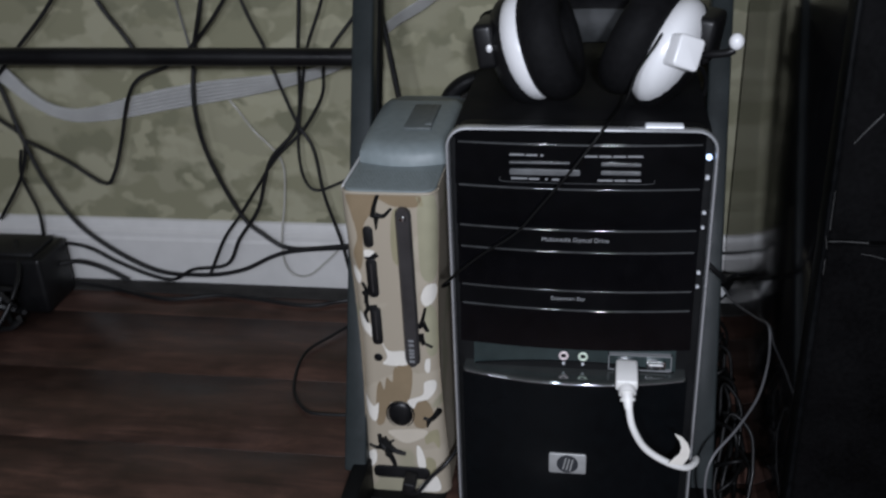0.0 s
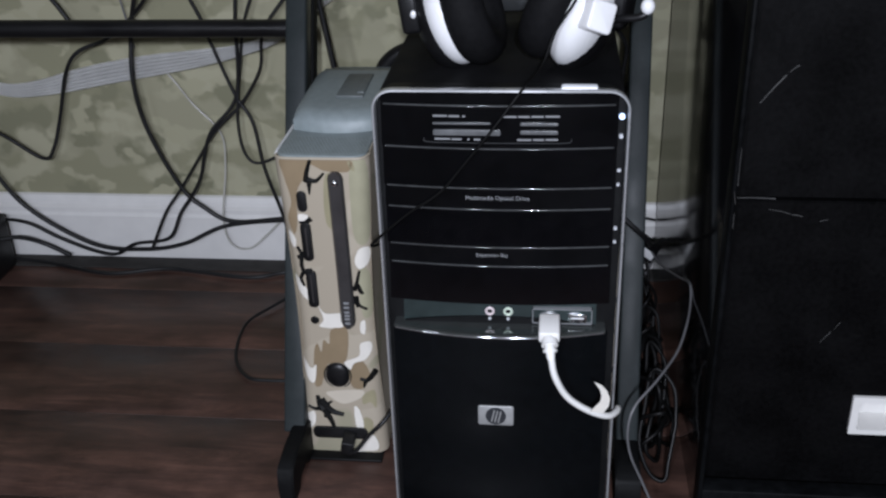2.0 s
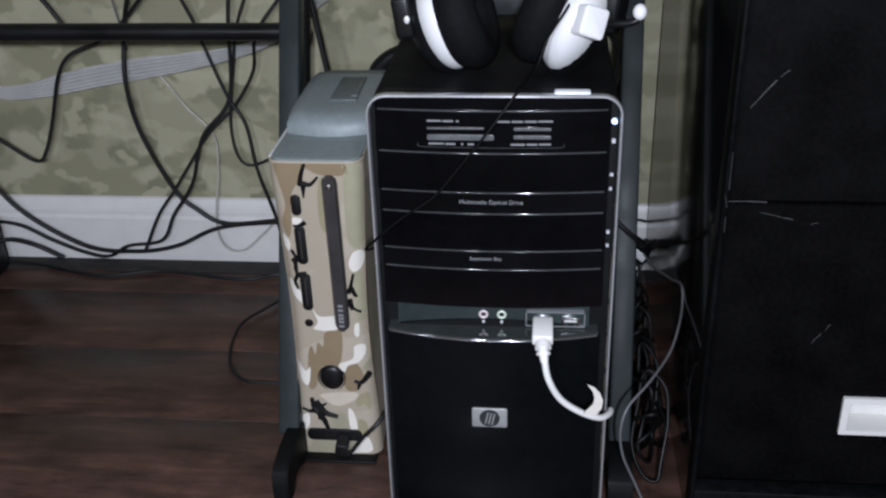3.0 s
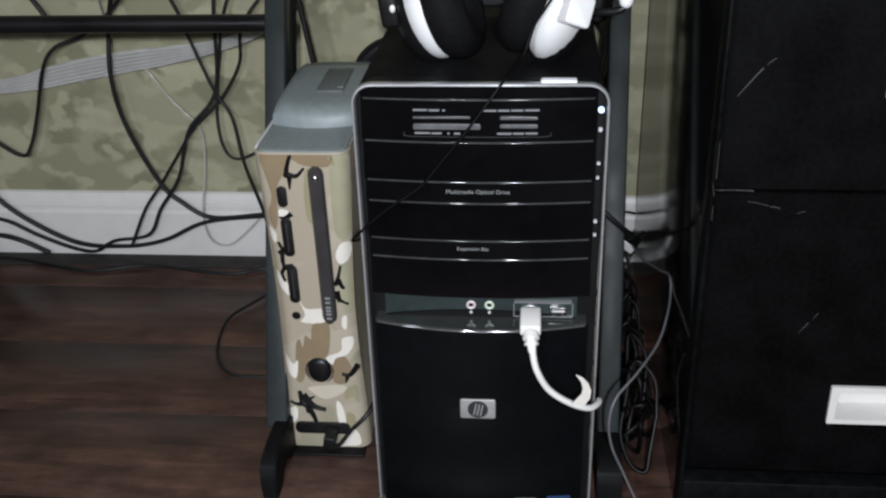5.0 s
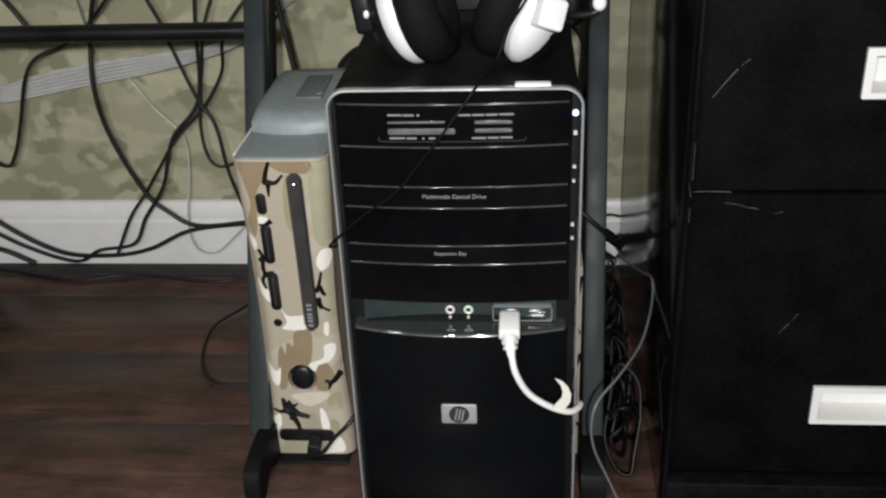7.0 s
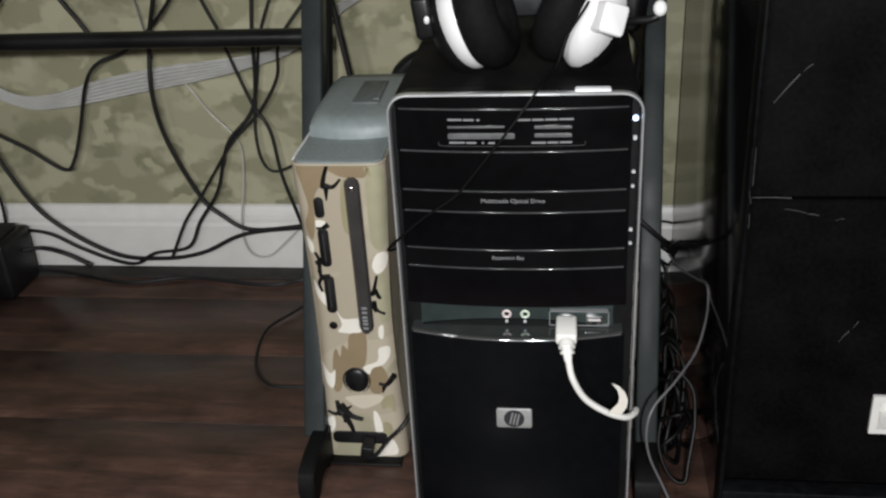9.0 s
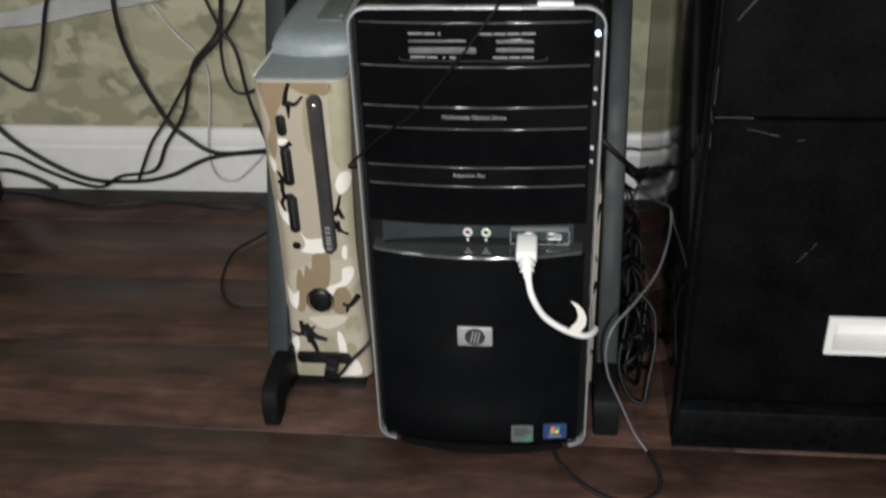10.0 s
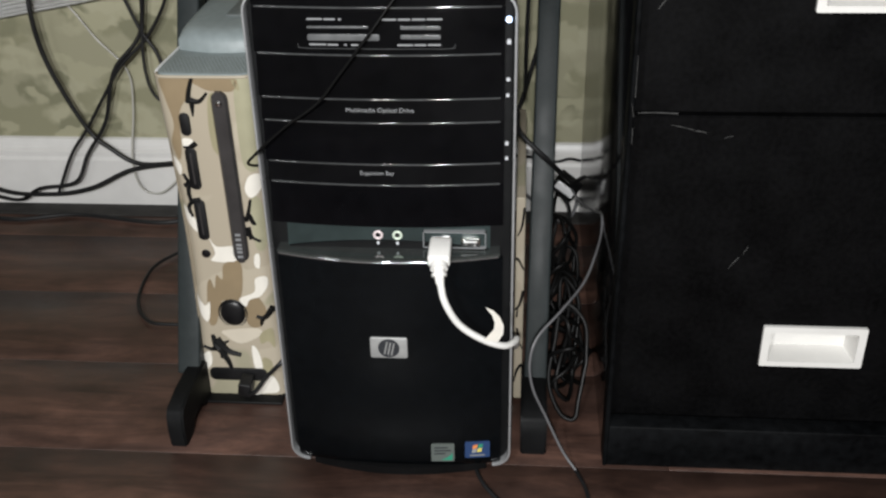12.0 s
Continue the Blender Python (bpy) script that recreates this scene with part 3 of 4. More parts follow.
        if m is M_STICK_GREEN:
            for z0, x1 in ((0.0045, 0.004), (0.0015, 0.0065), (-0.0015, 0.002)):
                part("print_bar", prism(rounded(-0.0070, x1, z0, z0 + 0.0012, 0.0003, 2), 0.001, turn @ Matrix.Translation((0, -0.0003, 0))), M_BADGE_DARK, st)
            part("swoosh", prism([(-0.001, -0.0075), (0.0078, -0.0075), (0.0078, -0.0005), (0.004, -0.0045)], 0.001, turn @ Matrix.Translation((0, -0.0003, 0))), M_GREEN, st)
        else:
            for x0, z0, c in ((-0.0040, 0.0010, M_ORANGE), (0.0002, 0.0016, M_GREEN), (-0.0046, -0.0032, M_BADGE), (-0.0004, -0.0026, M_YELLOW)):
                part("flag_pane", prism([(x0, z0), (x0 + 0.0036, z0 + 0.0007), (x0 + 0.0042, z0 + 0.0042), (x0 + 0.0006, z0 + 0.0036)], 0.001, turn @ Matrix.Translation((0, -0.0003, 0))), c, st)
            part("print_bar", prism(rounded(-0.006, 0.006, -0.0062, -0.0050, 0.0003, 2), 0.001, turn @ Matrix.Translation((0, -0.0003, 0))), M_PRINT, st)
    return t


tower = build_tower()


# ---- the games console ----
CON_X0, CON_X1, CON_Y0, CON_Y1, CON_H = -0.195, -0.114, 0.094, 0.345, 0.307


def waist(z):
    return 0.0055 * math.sin(math.pi * min(1, max(0, z / CON_H))) ** 1.5


def console_shell(x0, x1, y0, y1, side_in, front_in, r, n=18):
    """An upright slab that narrows at its waist, with rounded upright corners."""
    own = bmesh.new()
    rows = []
    for k in range(n + 1):
        z = 0.003 + (CON_H - 0.003) * k / n
        i = waist(z)
        rows.append([own.verts.new((x, y, z)) for x, y in rounded(x0 + side_in * i, x1 - side_in * i, y0 + front_in * i, y1 - front_in * i, r, 4)])
    for a, b in zip(rows, rows[1:]):
        for j in range(len(a)):
            own.faces.new((a[j], a[(j + 1) % len(a)], b[(j + 1) % len(b)], b[j]))
    own.faces.new(rows[0])
    own.faces.new(rows[-1])
    return own


def build_console():
    c = thing("games_console", (-0.155, 0.22, 0), "upright games console with tan camouflage faceplate and grey top", "console")
    part("shell", console_shell(CON_X0 + 0.0012, CON_X1 - 0.0012, CON_Y0 + 0.0125, CON_Y1, 1.0, 0.6, 0.006), M_SKIN, c)
    part("faceplate", console_shell(CON_X0, CON_X1, CON_Y0, CON_Y0 + 0.024, 1.0, 0.9, 0.0115), M_SKIN, c, "tan camouflage faceplate with black twigs")
    part("shell_edge", tube([(CON_X0 + 0.0012, CON_Y0 + 0.012, CON_H - 0.004), (CON_X0 + 0.0012, CON_Y0 + 0.013, CON_H + 0.001), (CON_X0 + 0.001, CON_Y0 + 0.06, CON_H + 0.001), (CON_X0 + 0.001, CON_Y0 + 0.2, CON_H + 0.001)], 0.0012), M_SHELL, c, "white edge of the shell")
    part("front_edge", tube([(CON_X0 + 0.0008, CON_Y0 + 0.012, CON_H), (CON_X0 + 0.004, CON_Y0 + 0.0035, CON_H), (CON_X0 + 0.012, CON_Y0 + 0.0003, CON_H), (-0.155, CON_Y0 - 0.0002, CON_H), (CON_X1 - 0.012, CON_Y0 + 0.0003, CON_H), (CON_X1 - 0.004, CON_Y0 + 0.0035, CON_H), (CON_X1 - 0.0008, CON_Y0 + 0.012, CON_H)], 0.0013), M_SKIN, c)
    # dark sheet standing in for the shade on the floor below the console
    part("base_shade", box(CON_X0 + 0.006, CON_X1 - 0.004, CON_Y0 - 0.012, CON_Y1 - 0.01, 0.0, 0.0028, 0.001), M_COIL, c, "thin black sheet for the floor shade at the console foot")
    vent = part("vent_panel", prism(rounded(CON_X0 + 0.0025, CON_X1 - 0.0025, CON_Y0 + 0.0008, CON_Y1 - 0.002, 0.012, 6), 0.006, Matrix(((1, 0, 0, 0), (0, 0, 1, 0), (0, 1, 0, CON_H - 0.004), (0, 0, 0, 1))), 0.0012), M_GREY, c, "grey perforated vent panel")
    holes = bmesh.new()
    for i in range(22):
        for j in range(11):
            x, y = CON_X0 + 0.008 + i * 0.0031 + (j % 2) * 0.0015, CON_Y0 + 0.008 + j * 0.0034
            prism(disc(x, y, 0.0007, 6), 0.0004, Matrix.Translation((0, 0, CON_H + 0.0023)) @ pose(0, 0, 0, -90), bm=holes)
    tagged(part("vent_hole", holes, M_GREY_DARK, vent), kind="stuff")
    # clip-on drive with a sloping nose
    drive = bmesh.new()
    section = [(0.1475, 0.0, 1.0), (0.1485, 0.0085, 1.0), (0.1530, 0.0140, 0.95), (0.163, 0.0170, 0.8), (0.178, 0.0185, 0.4), (0.215, 0.0200, 0.0), (0.262, 0.0210, 0.0), (0.273, 0.0195, 0.0), (0.279, 0.0130, 0.0), (0.280, 0.0, 0.0)]
    columns = []
    for k in range(13):
        u = -1 + k / 6
        edge = 0.0045 * max(0.0, (abs(u) - 0.82) / 0.18) ** 2
        columns.append([drive.verts.new((-0.1530 + 0.0380 * u, y + 0.009 * w * u * u, CON_H + 0.0018 + max(0.0, z - edge * (z > 0.01)))) for y, z, w in section])
    for p, q in zip(columns, columns[1:]):
        for k in range(len(section) - 1):
            drive.faces.new((p[k], p[k + 1], q[k + 1], q[k]))
    drive.faces.new(columns[0])
    drive.faces.new(columns[-1])
    hdd = part("drive_unit", drive, M_GREY, c, "grey clip-on drive", smooth=50)
    part("latch_recess", box(-0.158, -0.133, 0.188, 0.255, CON_H + 0.0205, CON_H + 0.0226, 0.0006), M_GREY_DARK, hdd)
    part("latch_button", box(-0.140, -0.1335, 0.196, 0.250, CON_H + 0.0215, CON_H + 0.0238, 0.0008), M_GREY_DARK, hdd)

    def face(z):
        return CON_Y0 + 0.9 * waist(z)

    def plate(name, x0, x1, z0, z1, r, material, proud=0.0016, label="", parent=c):
        zm = (z0 + z1) / 2
        tilt = math.degrees(math.atan2(face(z1) - face(z0), z1 - z0))
        m = Matrix.Translation((0, face(zm) - proud, zm)) @ pose(0, 0, 0, -tilt)
        return part(name, prism(rounded(x0, x1, z0 - zm, z1 - zm, r, 5), 0.006, m, 0.0006), material, parent, label)

    tray = bmesh.new()
    rows = []
    for k in range(23):
        z = 0.1415 + 0.1545 * (0.5 - 0.5 * math.cos(math.pi * k / 22))
        near_end = min(z - 0.1415, 0.296 - z)
        w = 0.0067 * math.sqrt(max(0.12, 1 - max(0.0, 1 - near_end / 0.0065) ** 2))
        y = face(z)
        rows.append([tray.verts.new((-0.1425 + a * w, y + b, z)) for a, b in ((-1, 0.003), (-1, -0.0020), (-0.72, -0.0042), (0.72, -0.0042), (1, -0.0020), (1, 0.003))])
    for a, b in zip(rows, rows[1:]):
        for j in range(6):
            tray.faces.new((a[j], a[(j + 1) % 6], b[(j + 1) % 6], b[j]))
    tray.faces.new(rows[0])
    tray.faces.new(rows[-1])
    tr = part("disc_tray", tray, M_TRAY, c, "glossy smoke-grey disc tray", smooth=25)
    for z in (0.1465, 0.151, 0.1545, 0.158, 0.163, 0.1675):
        part("print_bar", box(-0.1448, -0.1402, face(z) - 0.0049, face(z) - 0.003, z, z + 0.0021), M_PRINT, tr)
    part("eject_button", plate_ball(-0.1425, face(0.2865) - 0.0045, 0.2865, 0.0028), M_CHROME, tr, "small chrome eject button")
    plate("memory_door", -0.1775, -0.1690, 0.2575, 0.2772, 0.0040, M_BLACK, label="black rounded slot")
    for z0, z1 in ((0.2090, 0.2470), (0.1612, 0.1995)):
        d = plate("memory_door", -0.1775, -0.1680, z0, z1, 0.0042, M_BLACK, label="black memory card door")
        plate("groove", -0.1737, -0.1718, z0 + 0.005, z1 - 0.005, 0.0007, M_TRAY, 0.0022, parent=d)
    part("infrared_window", prism(disc(-0.1736, 0.1475, 0.0040), 0.004, Matrix.Translation((0, face(0.1487) - 0.0008, 0)), 0.0006), M_BLACK, c)
    button = part("power_button", ball((-0.1570, face(0.0885) + 0.001, 0.0882), 0.0118, 0.0045, 0.0132), M_BLACK, c, "round black power button")
    part("button_ring", ring((-0.1570, face(0.0885) + 0.0003, 0.0882), 0.0126, 0.0009, sz=1.08), M_BLACK, button)
    plate("port_door", -0.1852, -0.1320, 0.0187, 0.0317, 0.0055, M_BLACK, label="black rounded port cover")

    # printed camouflage patches, following the curve of the faceplate
    def patch(material, points, lift=0.0003):
        points = [(x - 0.0015, max(0.0042, z - 0.0043 * min(1.0, (0.3065 - z) / 0.05))) for x, z in points]
        closed = points[-2:] + points + points[:2]
        line = [q for q in curve_points([(x, 0, z) for x, z in closed], 4)][4:-8]
        own = bmesh.new()
        own.faces.new([own.verts.new(q) for q in line])
        for k in range(1, 62):
            bmesh.ops.bisect_plane(own, geom=own.verts[:] + own.edges[:] + own.faces[:], plane_co=(0, 0, 0.005 * k), plane_no=(0, 0, 1))
        for k in range(42):
            x = CON_X0 + 0.002 * k
            if min(q.x for q in line) < x < max(q.x for q in line):
                bmesh.ops.bisect_plane(own, geom=own.verts[:] + own.edges[:] + own.faces[:], plane_co=(x, 0, 0), plane_no=(1, 0, 0))
        for v in own.verts:
            z = min(v.co.z, 0.3065)
            side_in = max(0.0, CON_X0 + waist(z) + 0.0115 - v.co.x, v.co.x - (CON_X1 - waist(z) - 0.0115))
            v.co.y = face(z) + 0.0115 - math.sqrt(max(0.0, 0.0115 ** 2 - min(side_in, 0.0112) ** 2)) - lift
            v.co.z = z
        part("camouflage_patch", own, material, c)

    patch(M_PATCH_SAGE, [(-0.1275, 0.303), (-0.1150, 0.304), (-0.1150, 0.262), (-0.1185, 0.232), (-0.1290, 0.236), (-0.1300, 0.272)], 0.0002)
    patch(M_PATCH_SAGE, [(-0.1270, 0.206), (-0.1195, 0.200), (-0.1195, 0.160), (-0.1265, 0.156), (-0.1290, 0.172)], 0.0002)
    patch(M_PATCH_BROWN, [(-0.187, 0.306), (-0.163, 0.306), (-0.166, 0.293), (-0.175, 0.279), (-0.178, 0.250), (-0.182, 0.240), (-0.186, 0.255), (-0.181, 0.271), (-0.185, 0.292)])
    patch(M_PATCH_BROWN, [(-0.166, 0.306), (-0.128, 0.306), (-0.129, 0.297), (-0.139, 0.296), (-0.150, 0.297), (-0.158, 0.301)])
    patch(M_PATCH_OLIVE, [(-0.150, 0.292), (-0.144, 0.291), (-0.146, 0.249), (-0.152, 0.250), (-0.153, 0.269)])
    patch(M_PATCH_OLIVE, [(-0.130, 0.306), (-0.126, 0.306), (-0.124, 0.298), (-0.127, 0.298)])
    patch(M_PATCH_WHITE, [(-0.176, 0.259), (-0.168, 0.258), (-0.171, 0.252), (-0.176, 0.252)])
    patch(M_PATCH_WHITE, [(-0.187, 0.243), (-0.181, 0.235), (-0.183, 0.226), (-0.187, 0.232)])
    patch(M_PATCH_WHITE, [(-0.131, 0.214), (-0.126, 0.226), (-0.118, 0.226), (-0.119, 0.212), (-0.127, 0.206)])
    patch(M_PATCH_WHITE, [(-0.186, 0.198), (-0.176, 0.184), (-0.175, 0.172), (-0.185, 0.183)])
    patch(M_PATCH_WHITE, [(-0.168, 0.168), (-0.162, 0.159), (-0.146, 0.159), (-0.147, 0.145), (-0.168, 0.145), (-0.164, 0.153)])
    patch(M_PATCH_WHITE, [(-0.130, 0.151), (-0.126, 0.152), (-0.127, 0.139), (-0.131, 0.141)])
    patch(M_PATCH_BROWN, [(-0.158, 0.142), (-0.143, 0.144), (-0.147, 0.108), (-0.164, 0.105), (-0.171, 0.083), (-0.178, 0.083), (-0.176, 0.117), (-0.172, 0.127), (-0.169, 0.118), (-0.166, 0.131), (-0.161, 0.127)])
    patch(M_PATCH_BROWN, [(-0.143, 0.103), (-0.133, 0.111), (-0.125, 0.096), (-0.132, 0.080), (-0.143, 0.082)])
    patch(M_PATCH_WHITE, [(-0.148, 0.108), (-0.134, 0.115), (-0.132, 0.128), (-0.123, 0.130), (-0.122, 0.121), (-0.129, 0.111), (-0.139, 0.107), (-0.143, 0.100)], 0.0005)
    patch(M_PATCH_WHITE, [(-0.188, 0.110), (-0.180, 0.100), (-0.175, 0.104), (-0.178, 0.085), (-0.185, 0.090)], 0.0005)
    patch(M_PATCH_CREAM, [(-0.166, 0.075), (-0.135, 0.078), (-0.133, 0.071), (-0.151, 0.062), (-0.164, 0.069)])
    patch(M_PATCH_OLIVE, [(-0.133, 0.072), (-0.122, 0.078), (-0.121, 0.058), (-0.126, 0.065), (-0.133, 0.062)])
    patch(M_PATCH_WHITE, [(-0.142, 0.059), (-0.137, 0.055), (-0.134, 0.037), (-0.141, 0.036)])
    patch(M_PATCH_WHITE, [(-0.191, 0.044), (-0.181, 0.053), (-0.181, 0.039), (-0.190, 0.031)])
    patch(M_PATCH_OLIVE, [(-0.134, 0.045), (-0.126, 0.045), (-0.125, 0.035), (-0.129, 0.011), (-0.134, 0.011)])
    patch(M_PATCH_WHITE, [(-0.145, 0.008), (-0.127, 0.029), (-0.121, 0.012), (-0.136, 0.0045)], 0.0005)

    # printed twigs, raised a hair above the skin
    def twig(*strokes):
        for r0, r1, pts in strokes:
            part("twig_print", tube([(x, face(z) + 0.0007, z) for x, z in pts], 0.0021, 6, 5, (r0, r1), 0.8), M_BRANCH, c)

    twig((1.0, 1.5, [(-0.162, 0.3075), (-0.166, 0.296), (-0.168, 0.286)]), (1.7, 0.7, [(-0.166, 0.288), (-0.159, 0.287), (-0.152, 0.294)]), (1.7, 0.6, [(-0.165, 0.287), (-0.166, 0.274)]))
    twig((0.8, 1.6, [(-0.178, 0.2475), (-0.173, 0.247), (-0.167, 0.251)]), (0.9, 1.5, [(-0.182, 0.223), (-0.179, 0.215), (-0.182, 0.212)]), (1.4, 1.0, [(-0.179, 0.215), (-0.180, 0.203), (-0.179, 0.195)]),
         (1.6, 0.8, [(-0.171, 0.199), (-0.178, 0.198), (-0.182, 0.191), (-0.180, 0.183)]))
    twig((0.8, 1.4, [(-0.129, 0.200), (-0.132, 0.188), (-0.135, 0.180)]), (1.5, 0.9, [(-0.132, 0.186), (-0.129, 0.178), (-0.127, 0.178)]), (1.5, 0.7, [(-0.134, 0.174), (-0.132, 0.165), (-0.125, 0.160)]), (1.2, 0.7, [(-0.136, 0.171), (-0.133, 0.162)]))
    twig((1.2, 1.8, [(-0.136, 0.086), (-0.129, 0.085), (-0.121, 0.095)]), (1.6, 0.6, [(-0.131, 0.084), (-0.133, 0.076)]))
    twig((1.2, 2.8, [(-0.178, 0.066), (-0.176, 0.057), (-0.173, 0.052)]), (0.7, 2.0, [(-0.188, 0.0535), (-0.180, 0.051), (-0.174, 0.055)]), (2.6, 1.4, [(-0.175, 0.062), (-0.166, 0.050), (-0.154, 0.0455)]),
         (2.2, 1.2, [(-0.174, 0.054), (-0.167, 0.040), (-0.164, 0.030)]), (1.6, 0.7, [(-0.170, 0.050), (-0.172, 0.043), (-0.166, 0.0425)]), (1.4, 0.6, [(-0.171, 0.056), (-0.164, 0.060)]))
    return c


def plate_ball(x, y, z, r):
    return ball((x, y, z), r, r * 0.5, r, u=14, v=8)


console = build_console()


# ---- the desk frame ----
def sloped_bar(a, b, wide, deep, bevel=0.002):
    """A square tube from a to b, wide in x."""
    a, b = Vector(a), Vector(b)
    d = b - a
    own = box(-wide / 2, wide / 2, -deep / 2, deep / 2, 0, d.length, bevel)
    z = d.normalized()
    x = (Vector((1, 0, 0)) - z * z.x).normalized()
    y = z.cross(x)
    m = Matrix((x, y, z)).transposed().to_4x4()
    m.translation = a
    bmesh.ops.transform(own, matrix=m, verts=own.verts)
    return own


def foot_cap(x0, x1, y0, y1):
    own = bmesh.new()
    side = [(y0, 0.0), (y0 - 0.002, 0.020), (y0, 0.033), (y0 + 0.005, 0.039), (y0 + 0.030, 0.041), (y1 - 0.010, 0.041), (y1, 0.034), (y1, 0.0), (y1 - 0.025, 0.0), (y1 - 0.032, 0.012), (y0 + 0.026, 0.012), (y0 + 0.018, 0.0)]
    ends = [[own.verts.new((x, y, z)) for y, z in side] for x in (x0, x1)]
    for k in range(len(side)):
        j = (k + 1) % len(side)
        own.faces.new((ends[0][k], ends[0][j], ends[1][j], ends[1][k]))
    own.faces.new(ends[0])
    own.faces.new(ends[1])
    bmesh.ops.bevel(own, geom=own.edges[:], offset=0.0015, segments=2, affect="EDGES")
    return own


desk = thing("desk_frame", (-0.05, 0.2, 0), "grey metal desk frame with sloping legs and black plastic feet", "desk")
L_LOW, L_TOP = (-0.1990, 0.088, 0.030), (-0.2205, 0.4215, 0.600)
R_LOW, R_TOP = (0.1098, 0.088, 0.030), (0.1222, 0.4215, 0.600)
part("leg", sloped_bar(L_LOW, L_TOP, 0.0205, 0.022), M_LEG, desk, "sloping grey metal leg")
part("leg", sloped_bar(R_LOW, R_TOP, 0.0195, 0.024), M_LEG, desk, "sloping grey metal leg")
part("side_strip", sloped_bar((L_LOW[0] + 0.0065, L_LOW[1] + 0.035, 0.035), (L_TOP[0] + 0.0065, L_TOP[1] + 0.035, 0.600), 0.0062, 0.018, 0.001), M_FOOT, desk, "black strip along the leg")
part("foot_cap", foot_cap(-0.2015, -0.1870, 0.020, 0.102), M_FOOT, desk, "black plastic foot")
part("foot_cap", foot_cap(0.0975, 0.1195, 0.026, 0.110), M_FOOT, desk, "black plastic foot")
part("crossbar", tube([(-1.0, 0.287, 0.3645), (-0.6, 0.287, 0.3645), (-0.222, 0.287, 0.3645)], 0.0088, 14), M_BLACK, desk, "black tubular crossbar")
part("brace", tube([(-0.2245, 0.35, 0.510), (-0.207, 0.35, 0.39), (-0.1945, 0.35, 0.305), (-0.18, 0.35, 0.22)], 0.003, 8), M_BLACK, desk, "thin black brace")


# ---- the drawer cabinet ----
def build_cabinet():
    c = thing("drawer_cabinet", (0.3, 0.24, 0), "black drawer cabinet with white recessed pulls and scuffed edges", "cabinet")
    x0, x1, y0, y1, h = 0.152, 0.62, 0.016, 0.47, 0.66
    part("stile", box(x0 + 0.0138, x0 + 0.0175, y0, y0 + 0.022, 0, h, 0.001), M_CABINET_EDGE, c)
    part("side_panel", box(x0 + 0.0140, x0 + 0.0170, y0 + 0.0223, y1 + 0.004, 0, h, 0.0008), M_CABINET_SIDE, c, "polished black side panel")
    part("side_panel", box(x1 - 0.017, x1, y0, y1, 0, h, 0.001), M_CABINET_EDGE, c)
    part("top", box(x0 + 0.006, x1 + 0.004, y0 - 0.004, y1, h, h + 0.02, 0.0015), M_CABINET_EDGE, c)
    part("back", box(0.172, x1 - 0.018, y1 - 0.008, y1, 0.001, h - 0.001), M_CABINET_EDGE, c)
    part("plinth", box(x0 + 0.017, x1 - 0.017, y0 + 0.001, y0 + 0.019, 0, 0.0405, 0.001), M_CABINET_EDGE, c)
    yd = 0.042
    for z0, z1, hz in ((0.0262, 0.2990, 0.0893), (0.3020, 0.5770, 0.3735)):
        d = part("drawer", bmesh_drawer(x0 + 0.0188, x1 - 0.0185, yd, z0, z1, hz), M_CABINET, c, "black drawer front")
        pull = bmesh.new()
        outer, inner = rounded(0.2855, 0.3648, hz, hz + 0.0368, 0.0012, 2), rounded(0.2915, 0.3588, hz + 0.0045, hz + 0.0312, 0.001, 2)
        n = len(outer)
        layers = [[(x, yd + 0.0005, z) for x, z in outer], [(x, yd - 0.0032, z) for x, z in outer], [(x, yd - 0.0032, z) for x, z in inner], [(x, yd + 0.020, z) for x, z in rounded(0.2940, 0.3565, hz + 0.006, hz + 0.0290, 0.001, 2)]]
        vs = [[pull.verts.new(q) for q in l] for l in layers]
        for a, b in zip(vs, vs[1:]):
            for k in range(n):
                pull.faces.new((a[k], a[(k + 1) % n], b[(k + 1) % n], b[k]))
        pull.faces.new(vs[-1])
        part("pull", pull, M_CUP, d, "white recessed pull")
    # rubbed edges and scratches on the drawer fronts
    for a, b, r in (((0.1745, 0.3010), (0.203, 0.3007), 0.0006), ((0.183, 0.375), (0.199, 0.396), 0.0006), ((0.201, 0.398), (0.207, 0.403), 0.0004), ((0.199, 0.292), (0.215, 0.2885), 0.0004), ((0.216, 0.2878), (0.224, 0.2865), 0.0005),
                    ((0.237, 0.2825), (0.243, 0.284), 0.0003), ((0.252, 0.176), (0.259, 0.186), 0.0004), ((0.261, 0.188), (0.265, 0.195), 0.0003)):
        part("scuff", tube([(a[0], yd - 0.0001, a[1]), ((a[0] + b[0]) / 2, yd - 0.0003, (a[1] + b[1]) / 2 + 0.0005), (b[0], yd - 0.0001, b[1])], r, 5, 4, (0.5, 0.9)), M_SCRATCH, c, "pale scuff")
    for a, b in (((0.1690, 0.351), (0.1692, 0.322)), ((0.1672, 0.318), (0.1690, 0.308)), ((0.1690, 0.300), (0.1691, 0.288))):
        part("scuff", tube([(a[0], y0 - 0.0001, a[1]), (b[0], y0 - 0.0001, b[1])], 0.0004, 5, 4, (0.6, 0.9)), M_SCRATCH, c, "pale scuff")
    return c


